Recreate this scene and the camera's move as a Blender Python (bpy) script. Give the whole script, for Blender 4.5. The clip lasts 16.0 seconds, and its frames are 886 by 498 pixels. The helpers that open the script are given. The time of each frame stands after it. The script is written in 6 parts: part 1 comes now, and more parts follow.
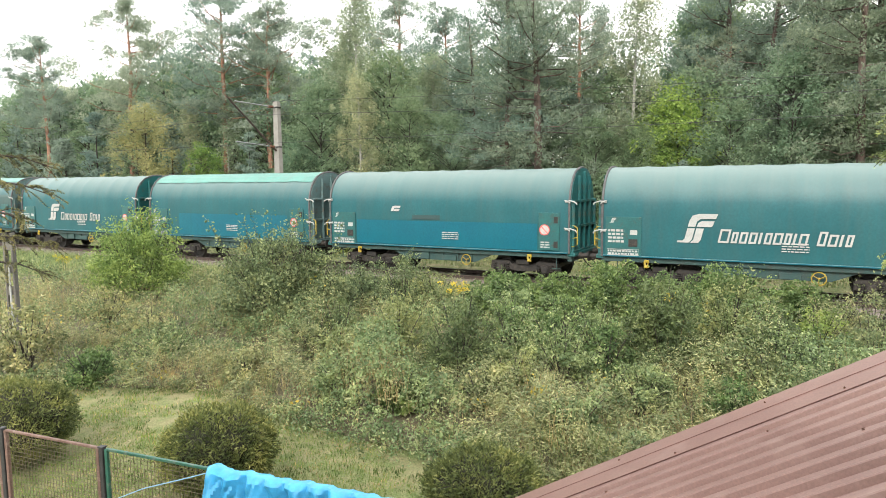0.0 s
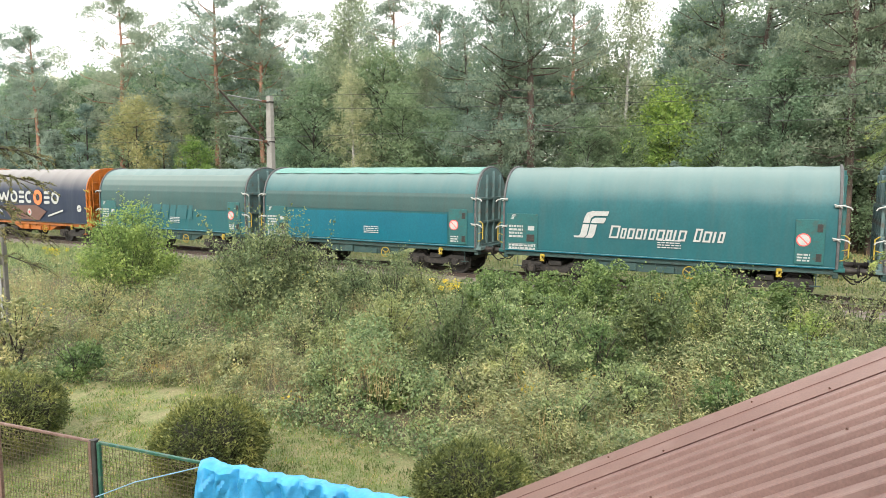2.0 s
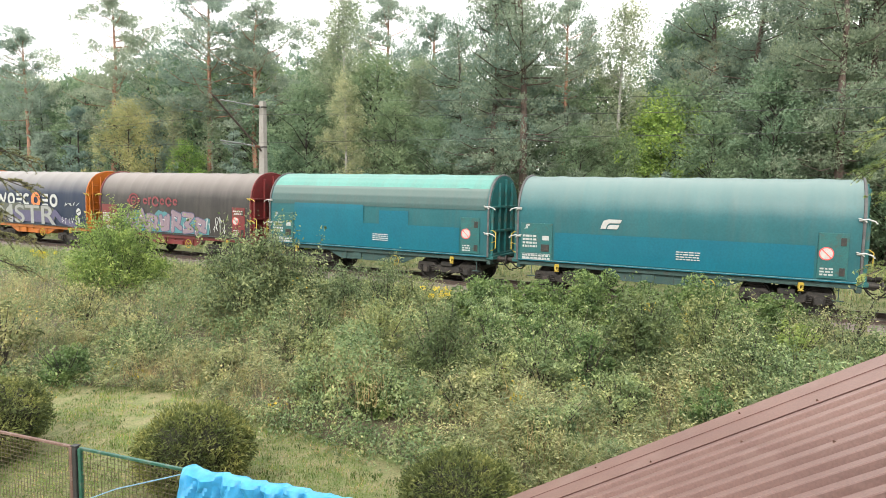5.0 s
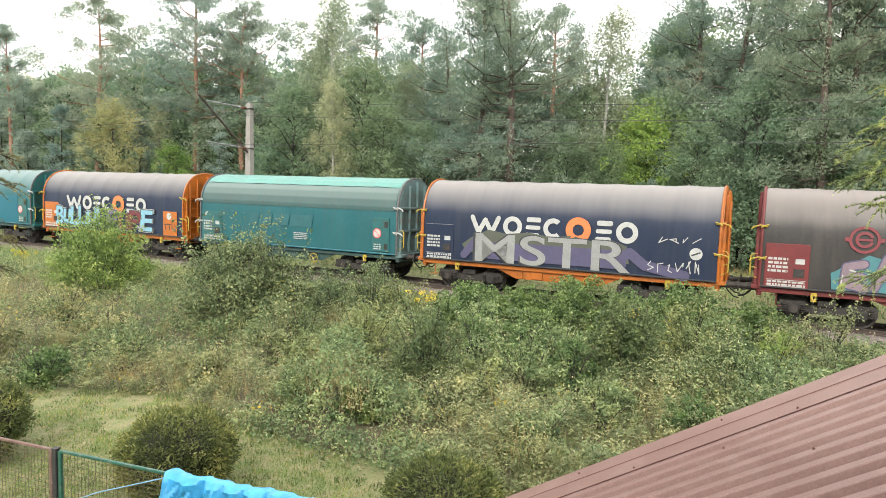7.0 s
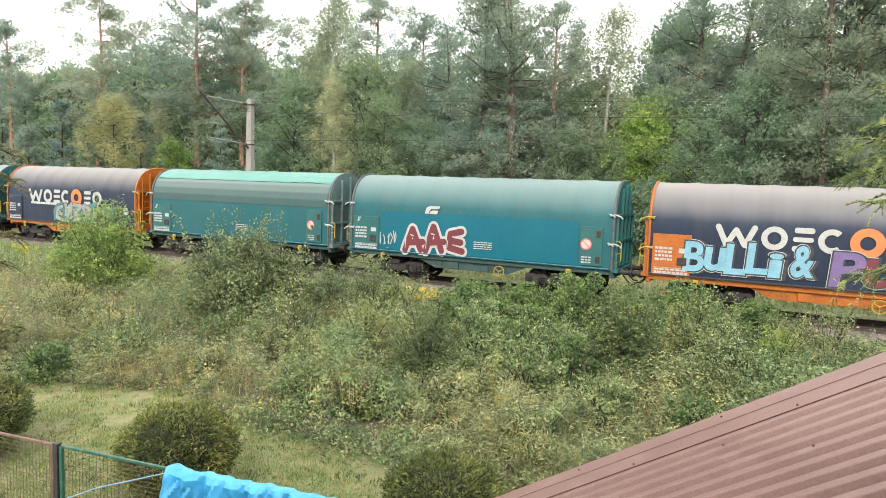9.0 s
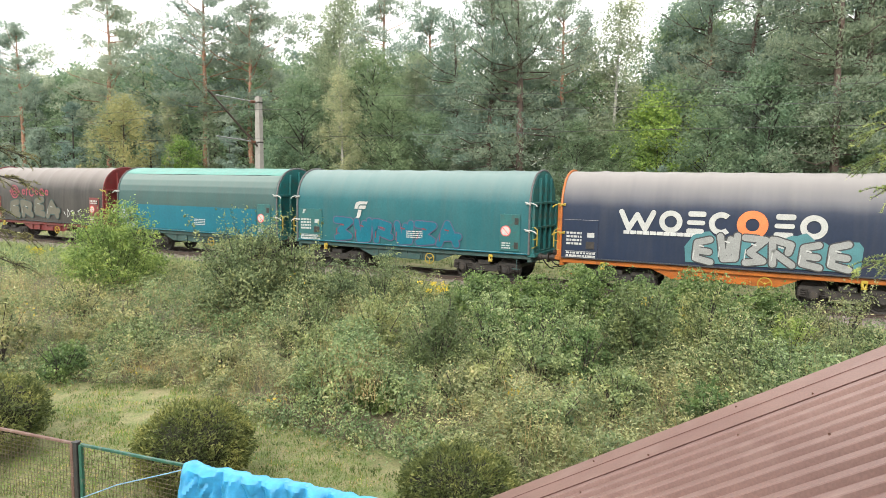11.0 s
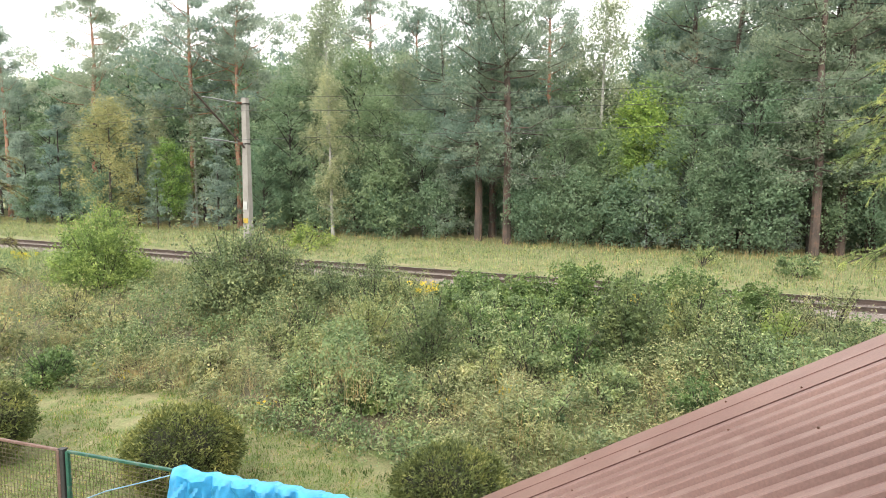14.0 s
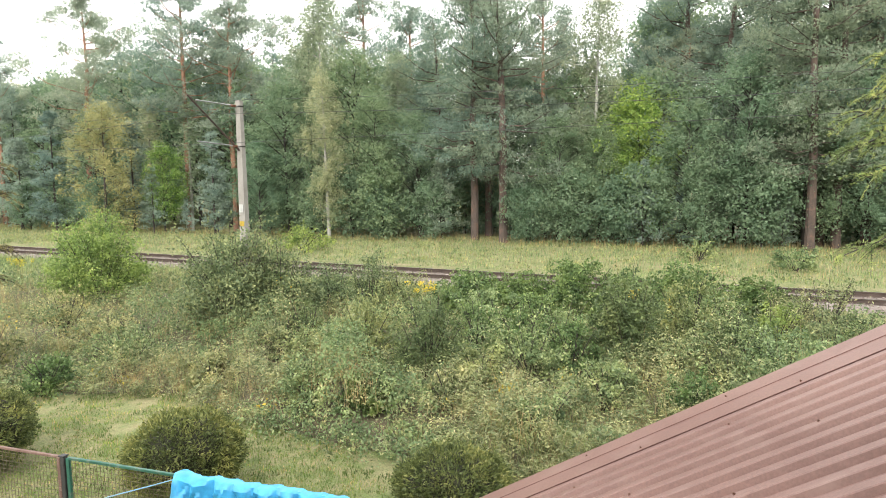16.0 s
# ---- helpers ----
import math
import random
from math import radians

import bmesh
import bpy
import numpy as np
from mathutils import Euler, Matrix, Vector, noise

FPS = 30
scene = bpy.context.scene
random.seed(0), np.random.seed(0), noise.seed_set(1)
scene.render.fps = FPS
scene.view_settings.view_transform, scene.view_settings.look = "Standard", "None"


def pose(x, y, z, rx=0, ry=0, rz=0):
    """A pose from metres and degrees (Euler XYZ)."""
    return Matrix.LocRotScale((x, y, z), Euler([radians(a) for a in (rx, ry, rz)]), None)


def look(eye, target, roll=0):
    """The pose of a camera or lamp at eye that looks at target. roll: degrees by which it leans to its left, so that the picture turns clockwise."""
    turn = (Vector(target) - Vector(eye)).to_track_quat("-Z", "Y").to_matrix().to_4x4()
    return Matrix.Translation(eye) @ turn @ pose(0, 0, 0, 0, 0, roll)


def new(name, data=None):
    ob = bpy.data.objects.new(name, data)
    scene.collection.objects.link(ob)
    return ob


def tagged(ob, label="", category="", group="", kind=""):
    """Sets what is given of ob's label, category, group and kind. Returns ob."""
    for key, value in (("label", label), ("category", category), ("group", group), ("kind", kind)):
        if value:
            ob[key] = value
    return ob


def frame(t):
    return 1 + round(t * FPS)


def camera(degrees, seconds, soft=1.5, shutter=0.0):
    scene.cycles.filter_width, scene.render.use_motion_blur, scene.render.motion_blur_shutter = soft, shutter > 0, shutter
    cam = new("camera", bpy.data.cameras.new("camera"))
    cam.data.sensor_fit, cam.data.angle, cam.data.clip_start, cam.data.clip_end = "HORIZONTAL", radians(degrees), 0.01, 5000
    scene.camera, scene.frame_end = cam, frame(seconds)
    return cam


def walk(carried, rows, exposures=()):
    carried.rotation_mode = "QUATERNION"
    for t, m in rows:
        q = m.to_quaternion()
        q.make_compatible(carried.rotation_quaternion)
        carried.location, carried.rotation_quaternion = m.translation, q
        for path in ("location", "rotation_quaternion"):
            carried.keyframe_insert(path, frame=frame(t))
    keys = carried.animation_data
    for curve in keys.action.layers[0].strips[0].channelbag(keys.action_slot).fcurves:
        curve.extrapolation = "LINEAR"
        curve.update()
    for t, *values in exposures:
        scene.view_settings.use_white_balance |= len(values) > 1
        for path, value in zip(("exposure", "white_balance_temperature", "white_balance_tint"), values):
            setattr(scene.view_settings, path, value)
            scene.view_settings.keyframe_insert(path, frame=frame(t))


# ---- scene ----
cam = camera(68.0, 16.0, soft=0.55)
# seconds, x, y, z, pitch, roll, yaw of the hand-held camera
PATH = [
    (0.0, 0.012, 0.028, 4.186, -5.91, 0.55, 0.29),
    (0.5, 0.002, 0.006, 4.188, -5.86, 0.23, -0.20),
    (1.0, 0.006, 0.009, 4.189, -5.95, 0.31, -0.45),
    (1.5, 0.001, 0.010, 4.192, -6.01, 0.38, -0.65),
    (2.0, -0.016, -0.026, 4.204, -6.18, -0.25, -0.40),
    (2.5, -0.002, -0.009, 4.202, -6.07, -0.23, 0.08),
    (3.0, 0.005, 0.008, 4.189, -6.10, -0.22, -0.05),
    (5.5, 0.016, 0.010, 4.196, -5.42, -1.14, -1.17),
    (6.0, -0.002, -0.011, 4.199, -5.52, -1.14, -1.31),
    (6.5, 0.010, 0.014, 4.199, -5.28, -1.28, -1.66),
    (7.0, 0.004, -0.006, 4.202, -5.10, -1.81, -2.17),
    (7.5, 0.001, 0.018, 4.192, -5.09, -1.91, -3.22),
    (8.0, -0.010, -0.009, 4.201, -5.06, -1.97, -3.01),
    (8.5, -0.008, -0.011, 4.201, -5.33, -1.84, -2.64),
    (9.0, 0.003, -0.009, 4.203, -5.41, -1.94, -2.11),
    (9.5, -0.001, -0.003, 4.200, -5.46, -1.67, -1.94),
    (10.0, -0.007, -0.029, 4.205, -5.71, -1.08, -1.27),
    (12.5, -0.005, -0.003, 4.209, -6.12, -0.55, -1.60),
    (13.0, 0.004, -0.012, 4.201, -6.24, -0.54, -1.54),
    (13.5, 0.003, 0.015, 4.204, -6.16, -0.09, -1.94),
    (14.0, 0.004, 0.005, 4.203, -5.98, -0.19, -2.32),
    (14.5, -0.006, 0.003, 4.207, -5.84, 0.09, -2.54),
    (15.0, -0.005, -0.007, 4.211, -5.72, 0.26, -2.51),
    (15.5, -0.001, 0.006, 4.209, -5.94, 0.79, -2.46),
    (16.0, -0.008, 0.001, 4.208, -6.04, 0.77, -2.71),
]
walk(cam, [(t, pose(x, y, z, 90 + p, r, w)) for t, x, y, z, p, r, w in PATH], [(0.0, 1.44), (10.0, 1.42), (13.0, 1.50), (16.0, 1.54)])

# ---- light ----
world = bpy.data.worlds.new("overcast")
scene.world = world
world.use_nodes = True
_n, _l = world.node_tree.nodes, world.node_tree.links
_n.clear()
_sky = _n.new("ShaderNodeTexSky")
_sky.sky_type, _sky.sun_disc = "NISHITA", False
_sky.sun_elevation, _sky.sun_rotation = radians(48), radians(200)
_sky.dust_density, _sky.air_density = 4.0, 1.0
_mix = _n.new("ShaderNodeMix")
_mix.data_type = "RGBA"
_mix.inputs["Factor"].default_value = 0.86
_mix.inputs["B"].default_value = (8.6, 8.5, 8.1, 1)
_bg = _n.new("ShaderNodeBackground")
_bg.inputs["Strength"].default_value = 0.128
_wo = _n.new("ShaderNodeOutputWorld")
_l.new(_sky.outputs[0], _mix.inputs["A"])
_l.new(_mix.outputs["Result"], _bg.inputs["Color"])
_l.new(_bg.outputs[0], _wo.inputs[0])

sun = new("sun", bpy.data.lights.new("sun", "SUN"))
sun.data.energy, sun.data.angle, sun.data.color = 1.5, radians(20), (1.0, 0.95, 0.86)
sun.matrix_world = look((-6, -14, 18), (0, 10, 0))


# ---- materials ----
def nodes_of(name):
    m = bpy.data.materials.new(name)
    m.use_nodes = True
    nt = m.node_tree
    return m, nt, nt.nodes["Principled BSDF"]


def noise_tex(nt, scale, detail=4.0, rough=0.6, coords="Object"):
    co = nt.nodes.new("ShaderNodeTexCoord")
    t = nt.nodes.new("ShaderNodeTexNoise")
    t.inputs["Scale"].default_value, t.inputs["Detail"].default_value, t.inputs["Roughness"].default_value = scale, detail, rough
    nt.links.new(co.outputs[coords], t.inputs["Vector"])
    return t


def ramp(nt, src, stops):
    r = nt.nodes.new("ShaderNodeValToRGB")
    els = r.color_ramp.elements
    els[0].position, els[0].color = stops[0][0], (*stops[0][1], 1)
    els[1].position, els[1].color = stops[-1][0], (*stops[-1][1], 1)
    for p, c in stops[1:-1]:
        e = els.new(p)
        e.color = (*c, 1)
    nt.links.new(src, r.inputs[0])
    return r


def blend(nt, fac, a, b, mode="MIX"):
    m = nt.nodes.new("ShaderNodeMix")
    m.data_type, m.blend_type = "RGBA", mode
    for val, sock in ((fac, m.inputs["Factor"]), (a, m.inputs["A"]), (b, m.inputs["B"])):
        if isinstance(val, (int, float)):
            sock.default_value = val
        elif isinstance(val, tuple):
            sock.default_value = (*val, 1)
        else:
            nt.links.new(val, sock)
    return m.outputs["Result"]


def bump(nt, src, bsdf, strength=0.3, dist=0.01):
    b = nt.nodes.new("ShaderNodeBump")
    b.inputs["Strength"].default_value, b.inputs["Distance"].default_value = strength, dist
    nt.links.new(src, b.inputs["Height"])
    nt.links.new(b.outputs[0], bsdf.inputs["Normal"])


def mottled(name, c1, c2, scale=3.0, rough=0.6, metal=0.0, fine=40.0, bumps=0.15, dist=0.004, dirt=None):
    """Two-scale worn surface."""
    m, nt, b = nodes_of(name)
    big, small = noise_tex(nt, scale), noise_tex(nt, fine, 3.0)
    col = ramp(nt, big.outputs[0], [(0.3, c1), (0.7, c2)]).outputs[0]
    g = ramp(nt, small.outputs[0], [(0.25, (0.72, 0.72, 0.72)), (0.75, (1.12, 1.12, 1.12))]).outputs[0]
    col = blend(nt, 1.0, col, g, "MULTIPLY")
    if dirt:
        d = noise_tex(nt, scale * 2.3, 6.0, 0.7)
        f = ramp(nt, d.outputs[0], [(0.52, (0, 0, 0)), (0.72, (1, 1, 1))]).outputs[0]
        col = blend(nt, f, col, dirt)
    nt.links.new(col, b.inputs["Base Color"])
    b.inputs["Roughness"].default_value, b.inputs["Metallic"].default_value = rough, metal
    bump(nt, small.outputs[0], b, bumps, dist)
    return m


def tarp_cloth(name, c, faded, grime, rough=0.5, dust_sheen=0.7, film=(0.20, 0.245, 0.23)):
    """Coated wagon cover: streaked, dusty, faded, sky sheen painted on its top, with soft creases along its hoops."""
    m, nt, b = nodes_of(name)
    co = nt.nodes.new("ShaderNodeTexCoord")
    mp = nt.nodes.new("ShaderNodeMapping")
    mp.inputs["Scale"].default_value = (2.2, 0.25, 0.25)
    nt.links.new(co.outputs["Object"], mp.inputs[0])
    st = nt.nodes.new("ShaderNodeTexNoise")
    st.inputs["Scale"].default_value, st.inputs["Detail"].default_value = 2.0, 6.0
    nt.links.new(mp.outputs[0], st.inputs["Vector"])
    big, small = noise_tex(nt, 0.7, 3.0), noise_tex(nt, 14.0, 5.0)
    col = ramp(nt, big.outputs[0], [(0.3, c), (0.75, faded)]).outputs[0]
    col = blend(nt, ramp(nt, st.outputs[0], [(0.42, (0, 0, 0)), (0.8, (0.55, 0.55, 0.55))]).outputs[0], col, grime)
    col = blend(nt, 0.35, col, ramp(nt, small.outputs[0], [(0.3, (0.6, 0.6, 0.6)), (0.7, (1.2, 1.2, 1.2))]).outputs[0], "MULTIPLY")
    # dusty film with sky sheen put into its colour, on what faces the sky
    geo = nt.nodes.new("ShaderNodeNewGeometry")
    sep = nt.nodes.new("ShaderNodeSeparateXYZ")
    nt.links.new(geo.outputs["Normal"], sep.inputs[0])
    up = ramp(nt, sep.outputs[2], [(0.14, (0, 0, 0)), (0.36, (dust_sheen * 0.36,) * 3), (0.68, (dust_sheen * 0.75,) * 3), (0.97, (dust_sheen,) * 3)]).outputs[0]
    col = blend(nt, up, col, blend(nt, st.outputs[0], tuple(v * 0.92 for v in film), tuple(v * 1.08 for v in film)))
    nt.links.new(col, b.inputs["Base Color"])
    b.inputs["Roughness"].default_value = rough
    b.inputs["Specular IOR Level"].default_value = 0.3
    bump(nt, st.outputs[0], b, 0.25, 0.02)
    return m


def leafy(name, cols, trans=0.35, rough=0.55, vary=1.4):
    """Foliage: each leaf its own tone, whole sprays lighter, darker or duller, some light through it."""
    m, nt, b = nodes_of(name)
    geo = nt.nodes.new("ShaderNodeNewGeometry")
    k = len(cols) - 1
    col = ramp(nt, geo.outputs["Random Per Island"], [(i / max(k, 1), c) for i, c in enumerate(cols)]).outputs[0]
    mid = noise_tex(nt, 2.8, 2.0)
    col = blend(nt, 1.0, col, ramp(nt, mid.outputs[0], [(p, tuple(1 + (v - 1) * vary for v in c)) for p, c in ((0.34, (0.58, 0.64, 0.62)), (0.5, (0.98, 1.0, 0.98)), (0.66, (1.38, 1.30, 1.22)))]).outputs[0], "MULTIPLY")
    big = noise_tex(nt, 0.6, 3.0)
    col = blend(nt, 1.0, col, ramp(nt, big.outputs[0], [(0.3, (0.72, 0.78, 0.74)), (0.7, (1.22, 1.14, 1.08))]).outputs[0], "MULTIPLY")
    info = nt.nodes.new("ShaderNodeObjectInfo")
    col = blend(nt, 1.0, col, ramp(nt, info.outputs["Random"], [(0, (0.82, 0.9, 0.94)), (0.5, (1, 1, 1)), (1, (1.12, 1.06, 0.95))]).outputs[0], "MULTIPLY")
    nt.links.new(col, b.inputs["Base Color"])
    b.inputs["Roughness"].default_value = rough
    b.inputs["Specular IOR Level"].default_value = 0.3
    tr = nt.nodes.new("ShaderNodeBsdfTranslucent")
    nt.links.new(col, tr.inputs["Color"])
    mx = nt.nodes.new("ShaderNodeMixShader")
    mx.inputs[0].default_value = trans
    out = nt.nodes["Material Output"]
    nt.links.new(b.outputs[0], mx.inputs[1])
    nt.links.new(tr.outputs[0], mx.inputs[2])
    nt.links.new(mx.outputs[0], out.inputs["Surface"])
    return m


M = {}
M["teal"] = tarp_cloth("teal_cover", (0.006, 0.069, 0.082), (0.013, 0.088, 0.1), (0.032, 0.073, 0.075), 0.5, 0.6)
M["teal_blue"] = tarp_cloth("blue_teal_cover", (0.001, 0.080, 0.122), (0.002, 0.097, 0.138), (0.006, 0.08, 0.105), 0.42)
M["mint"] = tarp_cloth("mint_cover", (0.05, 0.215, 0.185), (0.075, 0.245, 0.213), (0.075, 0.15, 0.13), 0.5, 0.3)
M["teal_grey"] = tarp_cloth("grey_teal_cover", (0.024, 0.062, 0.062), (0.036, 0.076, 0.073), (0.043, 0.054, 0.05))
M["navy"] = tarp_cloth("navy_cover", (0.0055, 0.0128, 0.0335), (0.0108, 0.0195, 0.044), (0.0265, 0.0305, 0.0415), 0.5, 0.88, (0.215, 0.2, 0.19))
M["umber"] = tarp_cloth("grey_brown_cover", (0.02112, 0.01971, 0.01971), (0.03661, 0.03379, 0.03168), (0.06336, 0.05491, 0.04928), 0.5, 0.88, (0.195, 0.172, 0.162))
M["teal_steel"] = mottled("teal_painted_steel", (0.005745, 0.07181, 0.07659), (0.009576, 0.09096, 0.09096), 1.5, 0.45, 0, 25, 0.2, 0.003, (0.04309, 0.04787, 0.0383))
M["pale_steel"] = mottled("pale_painted_steel", (0.06223, 0.1197, 0.1245), (0.09576, 0.1484, 0.1484), 1.5, 0.5, 0, 25, 0.2, 0.003, (0.07659, 0.05745, 0.04309))
M["orange_steel"] = mottled("orange_painted_steel", (0.2968, 0.07659, 0.005745), (0.3446, 0.1006, 0.009576), 1.5, 0.45, 0, 25, 0.2, 0.003, (0.1436, 0.05266, 0.01436))
M["red_steel"] = mottled("red_painted_steel", (0.09576, 0.008616, 0.01053), (0.1341, 0.01675, 0.01675), 1.5, 0.5, 0, 25, 0.2, 0.003, (0.06702, 0.02394, 0.01915))
M["grime"] = mottled("grimy_black_steel", (0.012, 0.012, 0.012), (0.035, 0.03, 0.027), 4, 0.65, 0.2, 40, 0.3, 0.004, (0.06, 0.045, 0.035))
M["under_teal"] = mottled("grimy_teal_steel", (0.01088, 0.04624, 0.04624), (0.03264, 0.06528, 0.05984), 2.5, 0.6, 0, 30, 0.2, 0.003, (0.0272, 0.0272, 0.02448))
M["yellow"] = mottled("yellow_paint", (0.2968, 0.201, 0.01436), (0.3446, 0.2633, 0.03351), 4, 0.5, 0, 40, 0.1, 0.002, (0.1675, 0.09576, 0.02394))
M["offwhite"] = mottled("worn_white_paint", (0.2968, 0.3064, 0.2968), (0.3734, 0.3782, 0.3686), 5, 0.55, 0, 50, 0.05, 0.001)
M["redmark"] = mottled("red_marking", (0.55, 0.05, 0.05), (0.62, 0.08, 0.07), 5, 0.55)
M["darkmark"] = mottled("dark_marking", (0.015, 0.018, 0.02), (0.03, 0.03, 0.035), 5, 0.55)
M["palegrey"] = mottled("silver_grey_paint", (0.336, 0.344, 0.344), (0.44, 0.448, 0.44), 3, 0.45, 0, 30)
M["rubber"] = mottled("dark_rubber_seal", (0.05, 0.05, 0.055), (0.10, 0.10, 0.10), 5, 0.7)
M["rail_side"] = mottled("rusty_rail", (0.05, 0.037, 0.031), (0.085, 0.06, 0.05), 3, 0.75, 0.3, 40, 0.3, 0.002)
M["rail_top"] = mottled("polished_rail_head", (0.16, 0.155, 0.15), (0.24, 0.23, 0.22), 3, 0.3, 0.9)
M["sleeper"] = mottled("weathered_concrete", (0.2236, 0.2064, 0.1849), (0.3268, 0.3096, 0.2838), 4, 0.85, 0, 50, 0.3, 0.004, (0.1376, 0.1032, 0.086))
M["ballast"] = mottled("brown_grey_ballast", (0.135, 0.108, 0.098), (0.275, 0.235, 0.215), 6, 0.9, 0, 22, 0.9, 0.05, (0.086, 0.0602, 0.043))
M["concrete"] = mottled("pale_concrete", (0.1962, 0.1852, 0.1689), (0.2507, 0.2398, 0.2234), 2, 0.85, 0, 40, 0.25, 0.004, (0.1526, 0.1416, 0.1253))
M["galv"] = mottled("galvanised_steel", (0.22, 0.23, 0.24), (0.34, 0.35, 0.36), 6, 0.45, 0.7)
M["wire"] = mottled("dark_wire", (0.05, 0.05, 0.05), (0.08, 0.08, 0.08), 6, 0.5, 0.5)
M["soil"] = mottled("soil_and_litter", (0.055, 0.05, 0.028), (0.12, 0.10, 0.06), 1.2, 0.95, 0, 18, 0.6, 0.03, (0.06, 0.075, 0.03))
M["bark_pine"] = mottled("pine_bark", (0.21, 0.115, 0.08), (0.34, 0.185, 0.12), 3, 0.9, 0, 16, 0.8, 0.03, (0.09, 0.06, 0.05))
M["bark_brown"] = mottled("grey_brown_pine_bark", (0.05, 0.04, 0.035), (0.10, 0.07, 0.057), 1.2, 0.9, 0, 16, 0.8, 0.03, (0.15, 0.085, 0.06))
M["bark_dark"] = mottled("dark_bark", (0.022, 0.018, 0.016), (0.05, 0.04, 0.035), 3, 0.9, 0, 16, 0.9, 0.03)
M["bark_birch"] = mottled("birch_bark", (0.25, 0.245, 0.225), (0.36, 0.35, 0.325), 2, 0.75, 0, 14, 0.4, 0.01, (0.08, 0.07, 0.06))
# forest leaves: distance haze is put into these paler, greyer, less varied colours
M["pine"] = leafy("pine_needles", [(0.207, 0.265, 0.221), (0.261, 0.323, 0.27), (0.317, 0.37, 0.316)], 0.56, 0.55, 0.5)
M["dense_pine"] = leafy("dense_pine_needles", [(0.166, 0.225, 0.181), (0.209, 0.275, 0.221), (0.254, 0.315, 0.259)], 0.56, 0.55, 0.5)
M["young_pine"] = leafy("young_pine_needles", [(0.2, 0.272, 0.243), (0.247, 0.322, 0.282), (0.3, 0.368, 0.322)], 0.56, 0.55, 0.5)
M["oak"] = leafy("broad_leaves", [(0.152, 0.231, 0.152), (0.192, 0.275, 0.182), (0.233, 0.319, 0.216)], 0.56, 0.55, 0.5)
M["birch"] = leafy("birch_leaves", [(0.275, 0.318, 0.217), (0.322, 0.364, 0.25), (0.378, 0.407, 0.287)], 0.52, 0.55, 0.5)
M["gold_birch"] = leafy("yellowing_birch_leaves", [(0.296, 0.3, 0.151), (0.343, 0.34, 0.171), (0.389, 0.373, 0.191)], 0.48, 0.55, 0.5)
M["maple"] = leafy("lime_green_leaves", [(0.143, 0.242, 0.066), (0.22, 0.334, 0.092), (0.297, 0.4, 0.132)], 0.45)
M["bush"] = leafy("shrub_leaves", [(0.124, 0.159, 0.07), (0.176, 0.212, 0.097), (0.245, 0.276, 0.141)], 0.3)
M["bush_dark"] = leafy("dark_shrub_leaves", [(0.066, 0.095, 0.042), (0.097, 0.134, 0.058), (0.152, 0.191, 0.093)], 0.28)
M["bush_lime"] = leafy("light_shrub_leaves", [(0.181, 0.247, 0.068), (0.23, 0.302, 0.089), (0.292, 0.358, 0.123)], 0.42)
M["weed"] = leafy("weed_leaves", [(0.165, 0.179, 0.085), (0.231, 0.245, 0.113), (0.314, 0.315, 0.157), (0.402, 0.367, 0.212)], 0.28)
M["bramble"] = leafy("bramble_leaves", [(0.122, 0.167, 0.072), (0.189, 0.241, 0.107), (0.275, 0.323, 0.167)], 0.28)
M["creeper"] = leafy("creeper_leaves", [(0.073, 0.123, 0.044), (0.112, 0.172, 0.063), (0.164, 0.226, 0.091)], 0.3)
M["dry"] = leafy("dry_grass", [(0.291, 0.221, 0.12), (0.392, 0.304, 0.17), (0.28, 0.231, 0.115)], 0.4)
M["grass"] = leafy("grass_blades", [(0.126, 0.19, 0.078), (0.198, 0.265, 0.108), (0.279, 0.33, 0.166), (0.351, 0.36, 0.221)], 0.44)
M["hazel"] = leafy("hazel_leaves", [(0.092, 0.12, 0.059), (0.131, 0.168, 0.084), (0.195, 0.232, 0.123), (0.252, 0.284, 0.139)], 0.32)
M["yellow_leaf"] = leafy("yellow_leaves", [(0.4, 0.288, 0.045), (0.464, 0.352, 0.072), (0.4, 0.256, 0.054)], 0.4)
M["yew"] = leafy("clipped_conifer_sprigs", [(0.066, 0.086, 0.029), (0.127, 0.151, 0.052), (0.22, 0.238, 0.094)], 0.3)
M["larch"] = leafy("golden_larch_needles", [(0.218, 0.273, 0.099), (0.3, 0.363, 0.135), (0.382, 0.412, 0.184)], 0.45)
M["old_larch"] = leafy("grey_green_larch_needles", [(.10, .10, .05), (.15, .155, .075), (.20, .19, .10)], 0.35)
M["roof"] = mottled("brown_red_coated_sheet", (0.168, 0.089, 0.076), (0.215, 0.122, 0.104), 1.2, 0.42, 0, 60, 0.08, 0.002, (0.215, 0.1333, 0.1161))
M["green_paint"] = mottled("green_painted_steel", (0.01238, 0.0805, 0.05573), (0.02477, 0.1115, 0.0805), 5, 0.5, 0, 40, 0.1, 0.002, (0.1362, 0.1486, 0.1238))
M["rust_paint"] = mottled("faded_red_painted_steel", (0.11, 0.062, 0.05), (0.165, 0.1, 0.082), 6, 0.7, 0, 40, 0.1, 0.002, (0.2229, 0.1672, 0.1449))
M["tar"] = mottled("black_steel_post", (0.02, 0.02, 0.022), (0.04, 0.04, 0.042), 5, 0.6)
M["bluetarp"] = mottled("light_blue_plastic_sheet", (0.03, 0.30, 0.60), (0.06, 0.37, 0.68), 2, 0.3, 0, 12, 0.2, 0.01)
